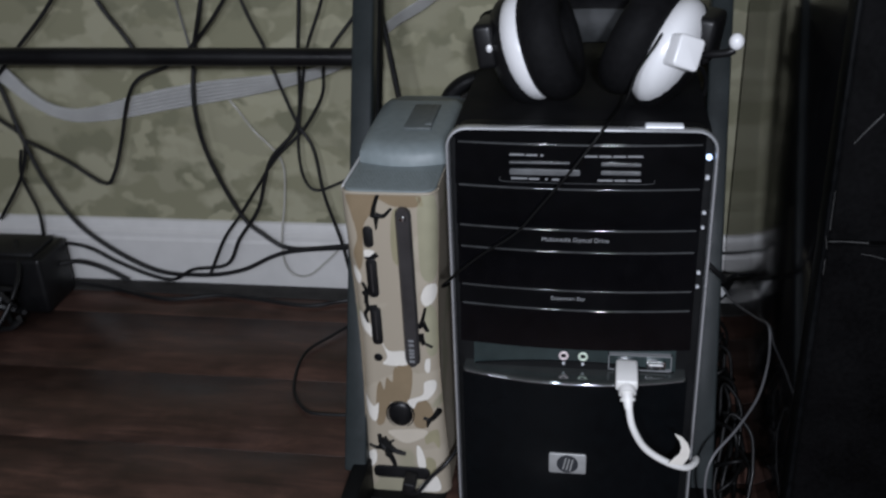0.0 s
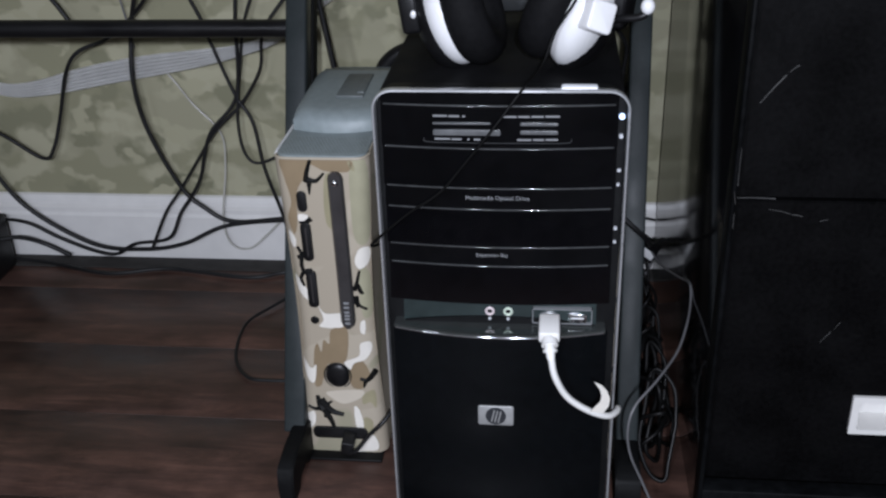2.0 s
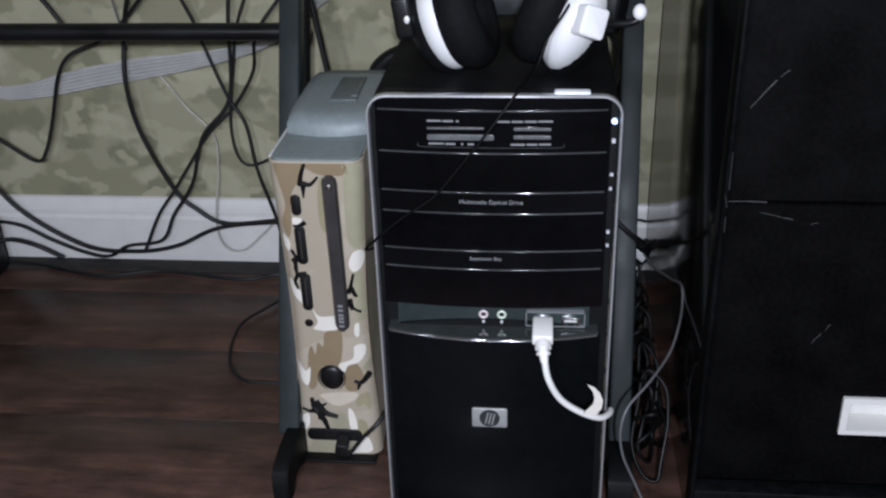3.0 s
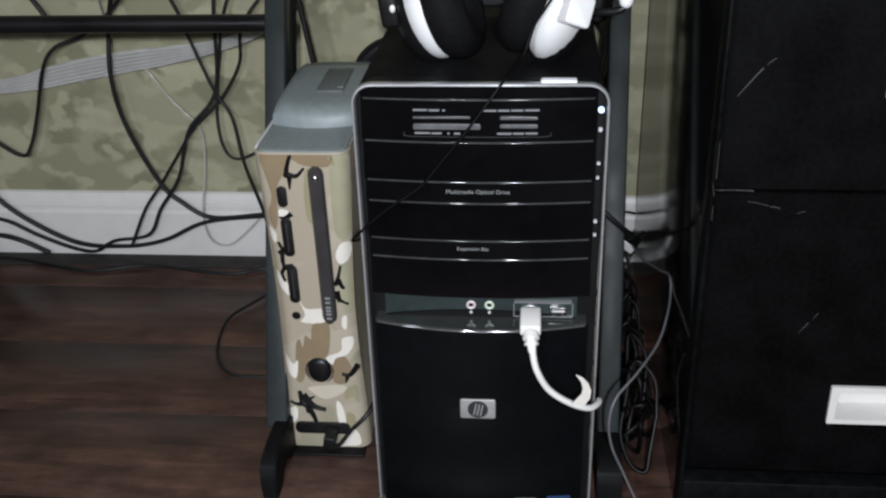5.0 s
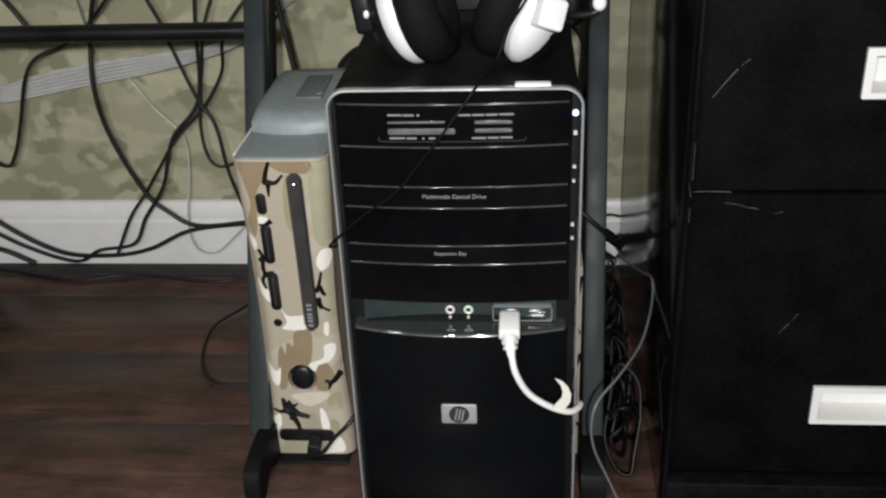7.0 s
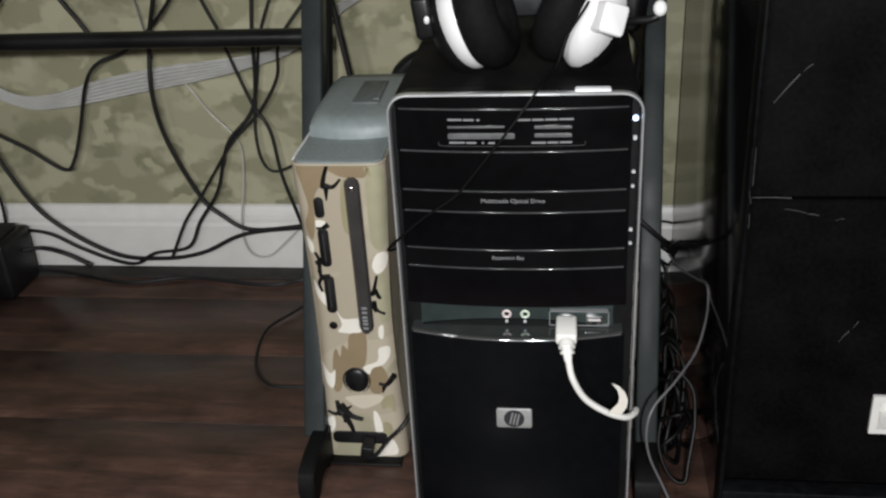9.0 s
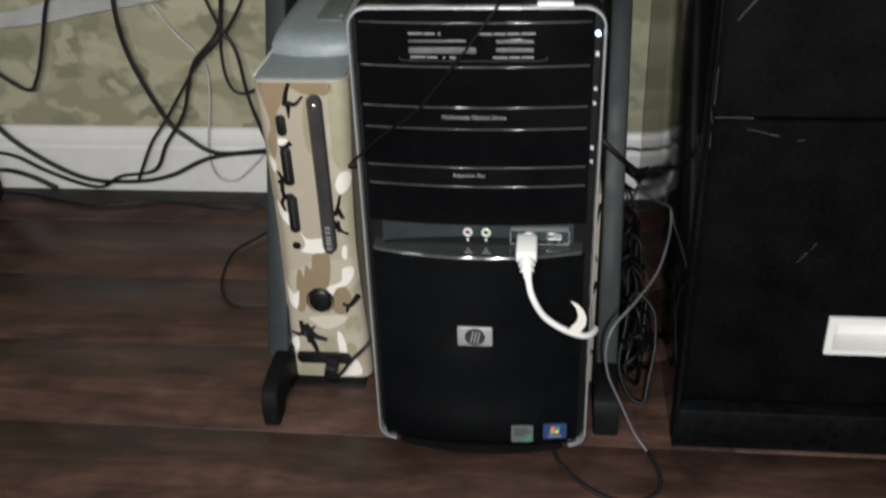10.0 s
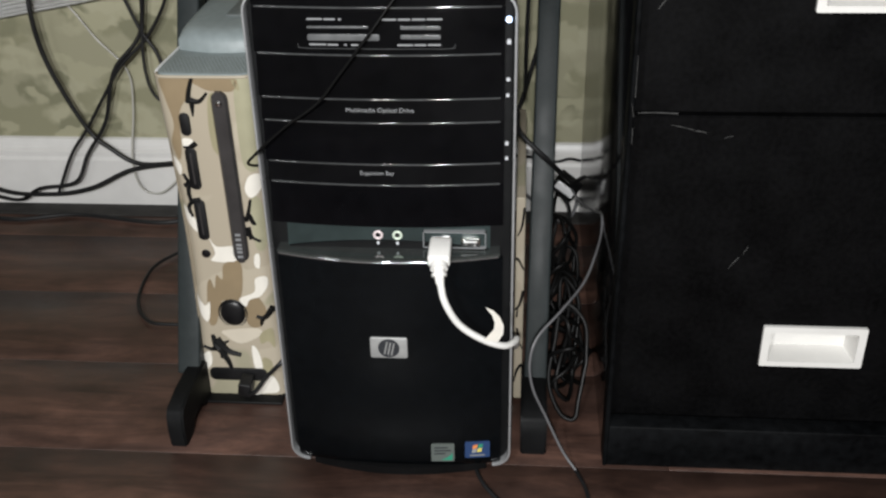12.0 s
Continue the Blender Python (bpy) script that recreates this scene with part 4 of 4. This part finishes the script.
def bmesh_drawer(x0, x1, y, z0, z1, hz):
    """A drawer front with an opening for the pull."""
    own = bmesh.new()
    hole = ((0.2855, hz), (0.3648, hz), (0.3648, hz + 0.0368), (0.2855, hz + 0.0368))
    edge = ((x0, z0), (x1, z0), (x1, z1), (x0, z1))
    loops = [[own.verts.new((x, q, z)) for x, z in ring_] for ring_, q in ((edge, y + 0.018), (edge, y), (hole, y), (hole, y + 0.018))]
    for a, b in zip(loops, loops[1:] + loops[:1]):
        for k in range(4):
            own.faces.new((a[k], a[(k + 1) % 4], b[(k + 1) % 4], b[k]))
    rim = [e for e in own.edges if all(v in loops[1] for v in e.verts)]
    bmesh.ops.bevel(own, geom=rim, offset=0.001, segments=2, affect="EDGES")
    return own


cabinet = build_cabinet()


# ---- the headset on the tower ----
def build_headset():
    h = thing("gaming_headset", (0.005, 0.08, 0.395), "black and white gaming headset lying on top of the computer tower", "headset")
    for side, cx, cz, yaw, lean in ((-1, -0.0265, 0.4365, 6, 18), (1, 0.0435, 0.4375, -18, 23)):
        m = pose(0, 0, 0, 0, side * lean, side * yaw)
        centre = Vector((cx, 0.070, cz))
        outward = m @ Vector((side, 0, 0))
        turn = m @ pose(0, 0, 0, 0, 0, 90)
        part("ear_cup", ball(centre + outward * (0.012 if side < 0 else 0.017) + Vector((0, 0.004, 0.000)), 0.0205, 0.0395, 0.0390, m, u=36, v=22), M_SHELL, h, "white plastic ear cup")
        part("cup_back", ball(centre + outward * 0.0195 + Vector((0, 0.0105, -0.003)), 0.0205, 0.0400, 0.0405, m, u=28, v=16), M_BLACK, h, "black back of the cup")
        pad = part("ear_pad", ring(centre - outward * (0.0035 if side < 0 else 0.0055), 0.0290, 0.0132, turn @ Matrix.Diagonal((1, 1.18 if side < 0 else 1.12, 1, 1)), n=44, k=18), M_PAD, h, "thick black ear cushion")
        part("driver_cloth", ball(centre + outward * 0.003, 0.012, 0.029, 0.029, m), M_PAD, pad)
        arm = Matrix.Translation((-0.0665 if side < 0 else 0.0840, 0.070, 0.4375 if side < 0 else 0.4415)) @ pose(0, 0, 0, 0, side * 8, side * yaw)
        yoke = box(-0.0075, 0.0075, -0.018, 0.018, -0.016, 0.016, 0.004, 3)
        bmesh.ops.transform(yoke, matrix=arm, verts=yoke.verts)
        part("yoke", yoke, M_BLACK, h, "black hinge plate")
        part("screw", ball(arm @ Vector((-side * 0.0035, -0.0180, -0.001)), 0.0022, 0.0014, 0.0030), M_RING, h)
    arch = [(-0.068, 0.092, 0.432), (-0.076, 0.120, 0.428), (-0.066, 0.165, 0.4215), (-0.030, 0.198, 0.419), (0.006, 0.204, 0.419), (0.042, 0.198, 0.419), (0.078, 0.165, 0.4215), (0.090, 0.120, 0.428), (0.082, 0.092, 0.432)]
    part("headband", tube(arch, 0.0055, 12, 8, flat=3.3), M_PAD, h, "black headband lying on the tower")
    part("headband_pad", tube([(0.006 + (x - 0.006) * 0.86, y - 0.009, z - 0.001) for x, y, z in arch[2:-2]], 0.0055, 10, 8, flat=2.6), M_BAND, h, "dark grey padded lining")
    part("microphone_hinge", prism(rounded(-0.0098, 0.0098, -0.0108, 0.0108, 0.003, 4), 0.022, Matrix.Translation((0.0690, 0.026, 0.4415)) @ pose(0, 0, 0, -12, 22, 24), 0.0015), M_SHELL, h, "white microphone hinge block")
    part("microphone_boom", tube([(0.072, 0.040, 0.4365), (0.082, 0.046, 0.4350), (0.094, 0.049, 0.4350), (0.1000, 0.050, 0.4370)], 0.0028, 10), M_BLACK, h, "black microphone boom")
    part("microphone", ball((0.1010, 0.050, 0.4425), 0.0050, 0.0050, 0.0058), M_SHELL, h, "white microphone tip")
    return h


headset = build_headset()


# ---- cables ----
def cable(points, r, material, label, name="cable", category="cable", per=8):
    ob = part(name, tube(points, r, 8, per), material)
    return tagged(ob, label, category)


cable([(0.053, 0.045, 0.452), (0.047, 0.026, 0.447), (0.036, 0.022, 0.430), (0.029, 0.014, 0.412), (0.017, -0.004, 0.4015), (-0.004, -0.0135, 0.3745), (-0.026, -0.0150, 0.3465), (-0.042, -0.0150, 0.327), (-0.066, -0.0135, 0.309), (-0.088, -0.0125, 0.289), (-0.0955, -0.006, 0.279), (-0.0960, 0.03, 0.262), (-0.0970, 0.09, 0.24)], 0.0010, M_LEAD, "thin black headset lead draped over the tower's front")
usb = thing("usb_cable", (0.0375, -0.02, 0.19), "white cable plugged into the computer's front port", "cable")
part("plug", prism(rounded(-0.0078, 0.0078, -0.0045, 0.0045, 0.0018, 4), 0.024, Matrix.Translation((0.0375, -0.0275, 0.2160)) @ pose(0, 0, 0, 8), 0.0012), M_USB, usb, "white moulded plug")
for p, q, r in (((0.0378, -0.0290, 0.2146), (0.0381, -0.0322, 0.2128), 0.0062), ((0.0383, -0.0346, 0.2110), (0.0385, -0.0360, 0.2092), 0.0054)):
    part("rib", tube([p, q], r, 12), M_USB, usb)
part("strain_relief", tube([(0.0375, -0.026, 0.2155), (0.0382, -0.034, 0.2120), (0.0392, -0.039, 0.2050)], 0.0050, 10, taper=(1.0, 0.6)), M_USB, usb)
part("lead", tube([(0.0390, -0.038, 0.2070), (0.0425, -0.040, 0.1905), (0.0520, -0.036, 0.1700), (0.0680, -0.030, 0.1540), (0.0830, -0.022, 0.1435), (0.0905, -0.012, 0.1398), (0.0928, -0.003, 0.1370), (0.0928, 0.004, 0.1310), (0.0922, 0.02, 0.117), (0.092, 0.05, 0.094)], 0.0026, 10), M_USB, usb)
tag = prism([(0.0710, 0.1880), (0.0765, 0.1840), (0.0810, 0.1775), (0.0835, 0.1690), (0.0832, 0.1600), (0.0795, 0.1515), (0.0695, 0.1530), (0.0730, 0.1580), (0.0765, 0.1640), (0.0772, 0.1710), (0.0755, 0.1790)], 0.0005, Matrix.Translation((0, -0.0345, 0.0035)))
for v in tag.verts:
    v.co.y -= 0.35 * max(0, v.co.z - 0.1595) + 18.0 * (v.co.x - 0.077) ** 2
part("tag", tag, M_PAPER, usb, "curled paper tag")

cy = 0.462
BLACKS = "black cable hanging behind the desk's crossbar"
for pts, r in (
        ([(-0.575, 0.390), (-0.545, 0.342), (-0.530, 0.318)], 0.0030),
        ([(-0.408, 0.390), (-0.460, 0.330), (-0.492, 0.306), (-0.530, 0.291), (-0.551, 0.265), (-0.574, 0.207), (-0.590, 0.165), (-0.606, 0.152), (-0.650, 0.181), (-0.700, 0.208)], 0.0026),
        ([(-0.439, 0.390), (-0.459, 0.330), (-0.464, 0.305), (-0.468, 0.252), (-0.461, 0.190), (-0.433, 0.113), (-0.407, 0.085), (-0.370, 0.065), (-0.293, 0.073), (-0.24, 0.074)], 0.0032),
        ([(-0.395, 0.390), (-0.374, 0.328), (-0.368, 0.303), (-0.346, 0.237), (-0.327, 0.202), (-0.318, 0.144), (-0.303, 0.078), (-0.296, 0.03)], 0.0024),
        ([(-0.297, 0.390), (-0.321, 0.328), (-0.335, 0.272), (-0.345, 0.211), (-0.342, 0.168), (-0.327, 0.150), (-0.293, 0.162), (-0.25, 0.18)], 0.0020),
        ([(-0.245, 0.390), (-0.292, 0.328), (-0.304, 0.304), (-0.311, 0.268), (-0.338, 0.226), (-0.374, 0.192), (-0.403, 0.152), (-0.433, 0.110), (-0.457, 0.078), (-0.482, 0.028)], 0.0022),
        ([(-0.325, 0.390), (-0.332, 0.328), (-0.344, 0.235), (-0.382, 0.187), (-0.407, 0.121), (-0.437, 0.078), (-0.457, 0.043), (-0.505, 0.033), (-0.536, 0.015), (-0.569, 0.019), (-0.613, 0.037), (-0.651, 0.057), (-0.693, 0.062), (-0.735, 0.056)], 0.0026),
        ([(-0.735, 0.33), (-0.719, 0.271), (-0.702, 0.208), (-0.683, 0.150), (-0.646, 0.082), (-0.567, 0.030), (-0.496, 0.025), (-0.438, 0.035), (-0.380, 0.059), (-0.293, 0.070), (-0.24, 0.071)], 0.0032),
        ([(-0.75, 0.26), (-0.729, 0.235), (-0.702, 0.209), (-0.717, 0.159), (-0.765, 0.095)], 0.0026),
        ([(-0.708, 0.195), (-0.716, 0.159), (-0.708, 0.107), (-0.711, 0.061), (-0.712, 0.02)], 0.0024),
        ([(-0.620, 0.390), (-0.680, 0.327), (-0.730, 0.280)], 0.0026)):
    if pts[0][1] == 0.390:
        pts = [(pts[0][0] + 1.9 * (pts[0][0] - pts[1][0]) * 0.8, 0.520), *pts]
    tagged(cable([(x, cy + 0.004 * math.sin(19 * x + 31 * z), z) for x, z in pts], 0.9 * r, M_RUBBER, BLACKS), group="cables behind the desk")
cable([(-0.496, 0.478, 0.52), (-0.481, 0.478, 0.392), (-0.472, 0.478, 0.327), (-0.468, 0.478, 0.29)], 0.0012, M_GREYCABLE, "thin grey wire hanging against the wall")
strap = bmesh.new()
upper = curve_points([(-0.745, 0, 0.335), (-0.711, 0, 0.302), (-0.672, 0, 0.262), (-0.635, 0, 0.2475), (-0.596, 0, 0.251), (-0.553, 0, 0.262), (-0.506, 0, 0.272), (-0.448, 0, 0.282), (-0.391, 0, 0.289), (-0.335, 0, 0.297), (-0.284, 0, 0.315), (-0.221, 0, 0.3595), (-0.191, 0, 0.378), (-0.14, 0, 0.412), (-0.04, 0, 0.484), (0.02, 0, 0.53)], 8)
lower = curve_points([(-0.750, 0, 0.305), (-0.717, 0, 0.278), (-0.678, 0, 0.247), (-0.639, 0, 0.231), (-0.601, 0, 0.230), (-0.559, 0, 0.235), (-0.511, 0, 0.244), (-0.452, 0, 0.255), (-0.394, 0, 0.267), (-0.337, 0, 0.282), (-0.280, 0, 0.303), (-0.220, 0, 0.347), (-0.186, 0, 0.367), (-0.136, 0, 0.402), (-0.036, 0, 0.475), (0.026, 0, 0.521)], 8)
bands = 12
rows = []
for k, (a, b) in enumerate(zip(upper, lower)):
    rows.append([strap.verts.new((a.x + (b.x - a.x) * j / bands, 0.473 - 0.006 * math.sin(k * 0.1) + 0.0022 * (j % 2), a.z + (b.z - a.z) * j / bands)) for j in range(bands + 1)])
for a, b in zip(rows, rows[1:]):
    for j in range(bands):
        strap.faces.new((a[j], a[j + 1], b[j + 1], b[j]))
bmesh.ops.solidify(strap, geom=strap.faces[:], thickness=0.0008)
tagged(part("ribbon_cable", strap, M_STRAP, smooth=60), "flat pale grey ribbon cable sagging along the wall", "cable")

cable([(-0.441, 0.488, 0.262), (-0.427, 0.486, 0.245), (-0.408, 0.486, 0.216), (-0.377, 0.484, 0.179), (-0.376, 0.480, 0.134), (-0.383, 0.470, 0.079), (-0.383, 0.468, 0.046), (-0.373, 0.468, 0.027), (-0.352, 0.468, 0.026), (-0.328, 0.468, 0.046), (-0.308, 0.468, 0.066)], 0.0012, M_CLEAR, "thin clear wire looping against the baseboard")
cable([(-0.72, 0.44, 0.03), (-0.69, 0.462, 0.006), (-0.638, 0.458, 0.004), (-0.537, 0.430, 0.004), (-0.458, 0.446, 0.004), (-0.349, 0.428, 0.004), (-0.298, 0.445, 0.004), (-0.22, 0.45, 0.004)], 0.0028, M_RUBBER, "black cable lying on the floor by the baseboard")
cable([(-0.27, 0.40, 0.004), (-0.296, 0.360, 0.004), (-0.318, 0.317, 0.004), (-0.311, 0.250, 0.004), (-0.288, 0.211, 0.004), (-0.262, 0.204, 0.004), (-0.225, 0.212, 0.004), (-0.20, 0.26, 0.004)], 0.0018, M_RUBBER, "thin black cable looped on the floor beside the desk leg")

brick = thing("power_adapter", (-0.75, 0.42, 0), "black power adapter lying on the floor by the wall", "adapter")
part("housing", box(-0.80, -0.672, 0.385, 0.455, 0.0, 0.078, 0.006, 3), M_BLACK, brick)
part("ridge", box(-0.79, -0.684, 0.392, 0.448, 0.076, 0.083, 0.003, 2), M_RUBBER, brick)
part("cord", tube([(-0.674, 0.43, 0.05), (-0.655, 0.445, 0.046), (-0.632, 0.46, 0.030), (-0.60, 0.462, 0.012)], 0.0030, 8), M_RUBBER, brick)
heap = thing("cable_heap", (-0.73, 0.36, 0), "loose heap of black cables piled against the power adapter", "cable")
rng = random.Random(8)
for k in range(12):
    cx, cyy, w = -0.745 + rng.uniform(-0.04, 0.035), 0.355 + rng.uniform(-0.03, 0.02), rng.uniform(0.025, 0.05)
    hgt = rng.uniform(0.03, 0.075)
    loop = [(cx + w * math.cos(a) + 0.008 * math.sin(2 * a + k), cyy + 0.022 * math.sin(a + 1.3 * k), 0.005 + hgt * (0.5 + 0.5 * math.sin(a + 0.4 * k))) for a in [2 * math.pi * j / 9 for j in range(9)]]
    part("strand", tube(loop, 0.0034, 7, 5), M_RUBBER, heap)
cable([(-0.85, 0.33, 0.010), (-0.79, 0.30, 0.006), (-0.715, 0.315, 0.010), (-0.690, 0.36, 0.060), (-0.72, 0.42, 0.086)], 0.003, M_RUBBER, "black cable looped over the power adapter")

# lead in the console's lower port
lead = thing("console_lead", (-0.14, 0.08, 0.02), "black lead plugged into the console's front port", "cable")
part("plug", prism(rounded(-0.0058, 0.0058, -0.0075, 0.0075, 0.0015, 3), 0.016, Matrix.Translation((-0.1500, 0.077, 0.0185)) @ pose(0, 0, 0, 10, 10), 0.001), M_BLACK, lead, "black plug")
part("cord", tube([(-0.1470, 0.078, 0.0155), (-0.140, 0.074, 0.0200), (-0.128, 0.078, 0.035), (-0.114, 0.082, 0.049), (-0.104, 0.10, 0.058), (-0.100, 0.14, 0.060)], 0.0019, 8), M_RUBBER, lead)

# narrow skinned box standing behind the tower's corner
panel = thing("camouflage_box", (0.096, 0.12, 0), "narrow box in tan camouflage skin beside the tower", "box")
part("body", box(0.0905, 0.0982, 0.10, 0.30, 0.003, 0.205, 0.001), M_SKIN, panel)
for pts, r in (([(0.0910, 0.022), (0.0935, 0.034), (0.0975, 0.041)], 0.0013), ([(0.0978, 0.058), (0.0945, 0.066), (0.0930, 0.079)], 0.0010), ([(0.0912, 0.098), (0.0950, 0.104), (0.0978, 0.117)], 0.0014),
               ([(0.0935, 0.101), (0.0925, 0.091)], 0.0009), ([(0.0976, 0.138), (0.0940, 0.146), (0.0914, 0.149)], 0.0012), ([(0.0920, 0.170), (0.0955, 0.179), (0.0974, 0.196)], 0.0011)):
    part("twig_print", tube([(x, 0.0994, z) for x, z in pts], r, 6, 5, (0.6, 1.1)), M_BRANCH, panel)

# leads between the leg and the cabinet
cable([(0.1480, 0.335, 0.102), (0.1560, 0.300, 0.104), (0.1640, 0.220, 0.134), (0.1655, 0.165, 0.158), (0.1640, 0.140, 0.153), (0.1570, 0.105, 0.150), (0.1465, 0.075, 0.141), (0.1270, 0.040, 0.135), (0.1090, 0.022, 0.122), (0.1035, 0.014, 0.104), (0.1065, 0.012, 0.080), (0.118, 0.014, 0.050), (0.132, 0.012, 0.018), (0.1440, 0.004, 0.0035)], 0.0011, M_GREYCABLE, "thin grey lead hanging down to the floor beside the cabinet")
cable([(0.0895, 0.145, 0.262), (0.0925, 0.155, 0.239), (0.1205, 0.160, 0.208), (0.134, 0.245, 0.159), (0.146, 0.330, 0.113), (0.154, 0.352, 0.104), (0.1600, 0.362, 0.1025), (0.1645, 0.366, 0.1025)], 0.0023, M_RUBBER, "black cable running behind the desk leg to the wall")
cable([(0.085, 0.462, 0.085), (0.112, 0.470, 0.079), (0.135, 0.472, 0.073), (0.152, 0.472, 0.077), (0.1650, 0.474, 0.074)], 0.0018, M_RUBBER, "thin black cable lying along the baseboard beside the cabinet")
plug = thing("cable_connector", (0.139, 0.35, 0.09), "black cable connector with a pale metal face", "connector")
part("housing", prism(rounded(-0.014, 0.014, -0.006, 0.006, 0.002, 3), 0.03, Matrix.Translation((0.139, 0.338, 0.098)) @ pose(0, 0, 0, 0, 32, -18), 0.001), M_BLACK, plug)
part("face", prism(rounded(-0.010, 0.012, -0.0045, 0.0045, 0.001, 3), 0.002, Matrix.Translation((0.140, 0.3365, 0.101)) @ pose(0, 0, 0, 0, 32, -18), 0.0004), M_RING, plug)
cable([(0.125, 0.44, 0.280), (0.107, 0.44, 0.212), (0.0930, 0.44, 0.160), (0.075, 0.44, 0.11)], 0.0024, M_RUBBER, "black cable slanting between the tower and the wall")
cable([(0.100, 0.44, 0.045), (0.122, 0.45, 0.020), (0.140, 0.45, 0.006), (0.156, 0.45, 0.012), (0.164, 0.455, 0.035)], 0.0020, M_GREYCABLE, "grey cable sagging near the baseboard")
cable([(0.1435, 0.005, 0.0035), (0.1510, -0.018, 0.003), (0.1510, -0.038, 0.003), (0.140, -0.052, 0.003), (0.120, -0.058, 0.003), (0.093, -0.044, 0.003), (0.073, -0.022, 0.003), (0.062, 0.002, 0.003), (0.050, 0.05, 0.003)], 0.0017, M_RUBBER, "thin black lead looping over the floor from under the tower")
coil = thing("cable_bundle", (0.135, 0.15, 0), "tangled bundle of glossy black cable on the floor", "cable")
rng = random.Random(5)
for k in range(20):
    cx, cyy = 0.136 + rng.uniform(-0.006, 0.008), 0.085 + 0.013 * k + rng.uniform(-0.02, 0.02)
    w, hgt = rng.uniform(0.010, 0.017), rng.uniform(0.03, 0.085)
    loop = [(cx + w * math.cos(a) + 0.003 * math.sin(3 * a + k), cyy + 0.03 * math.sin(a + k), 0.008 + hgt * (0.5 + 0.5 * math.sin(a))) for a in [2 * math.pi * j / 9 for j in range(10)]]
    part("strand", tube(loop, 0.0019, 8, 5), M_COIL, coil)
back = thing("tower_power_cord", (-0.11, 0.36, 0.3), "thick black cord arching up behind the console", "cable")
part("cord", tube([(-0.150, 0.35, 0.27), (-0.1425, 0.35, 0.301), (-0.134, 0.35, 0.3135), (-0.120, 0.35, 0.3225), (-0.102, 0.35, 0.327), (-0.075, 0.36, 0.325)], 0.0088, 14), M_BLACK, back)
part("sheath", tube([(-0.128, 0.338, 0.306), (-0.115, 0.337, 0.314), (-0.095, 0.338, 0.317)], 0.0032, 10), M_TRAY, back)

# more leads behind the tower
cable([(-0.0085, 0.478, 0.52), (-0.007, 0.478, 0.400), (-0.004, 0.478, 0.36), (0.004, 0.47, 0.25)], 0.0016, M_RUBBER, "thin black wire hanging on the wall behind the tower")
cable([(-0.037, 0.478, 0.52), (-0.036, 0.478, 0.400), (-0.033, 0.478, 0.36), (-0.03, 0.47, 0.25)], 0.0016, M_RUBBER, "thin black wire hanging on the wall behind the tower")
cable([(0.010, 0.478, 0.52), (0.022, 0.478, 0.415), (0.030, 0.478, 0.397), (0.042, 0.476, 0.372), (0.06, 0.47, 0.30)], 0.0020, M_USB, "white cord hanging on the wall behind the tower")
cable([(0.080, 0.165, 0.398), (0.088, 0.180, 0.392), (0.0985, 0.20, 0.371), (0.0975, 0.21, 0.345), (0.0965, 0.23, 0.30), (0.0965, 0.28, 0.23)], 0.0018, M_RUBBER, "black cable slung between the tower and the desk leg")

# ---- floor boards ----
PLANK, LONG = 0.128, 1.215
rng = random.Random(11)
shared = {}


def board(length):
    key = round(length, 3)
    if key not in shared:
        bm = box(0, length - 0.0003, 0, PLANK - 0.0003, -0.009, 0.0, 0.0)
        bmesh.ops.bevel(bm, geom=[e for e in bm.edges if e.verts[0].co.z > -0.001 and e.verts[1].co.z > -0.001], offset=0.00025, segments=1, affect="EDGES")
        shared[key] = finish(bm, "plank", M_FLOOR)
    return shared[key]


row, y = 0, 0.0135 - 18 * PLANK
while y < WALL_Y - 0.01:
    x = -2.21 + 0.13 * (row % 3)
    while x < X1:
        a, b = max(x, X0), min(x + LONG, X1)
        if b - a > 0.02:
            ob = new("plank", board(b - a))
            ob.location = (a, y, 0)
            ob.parent = floor
        x += LONG
    y += PLANK
    row += 1
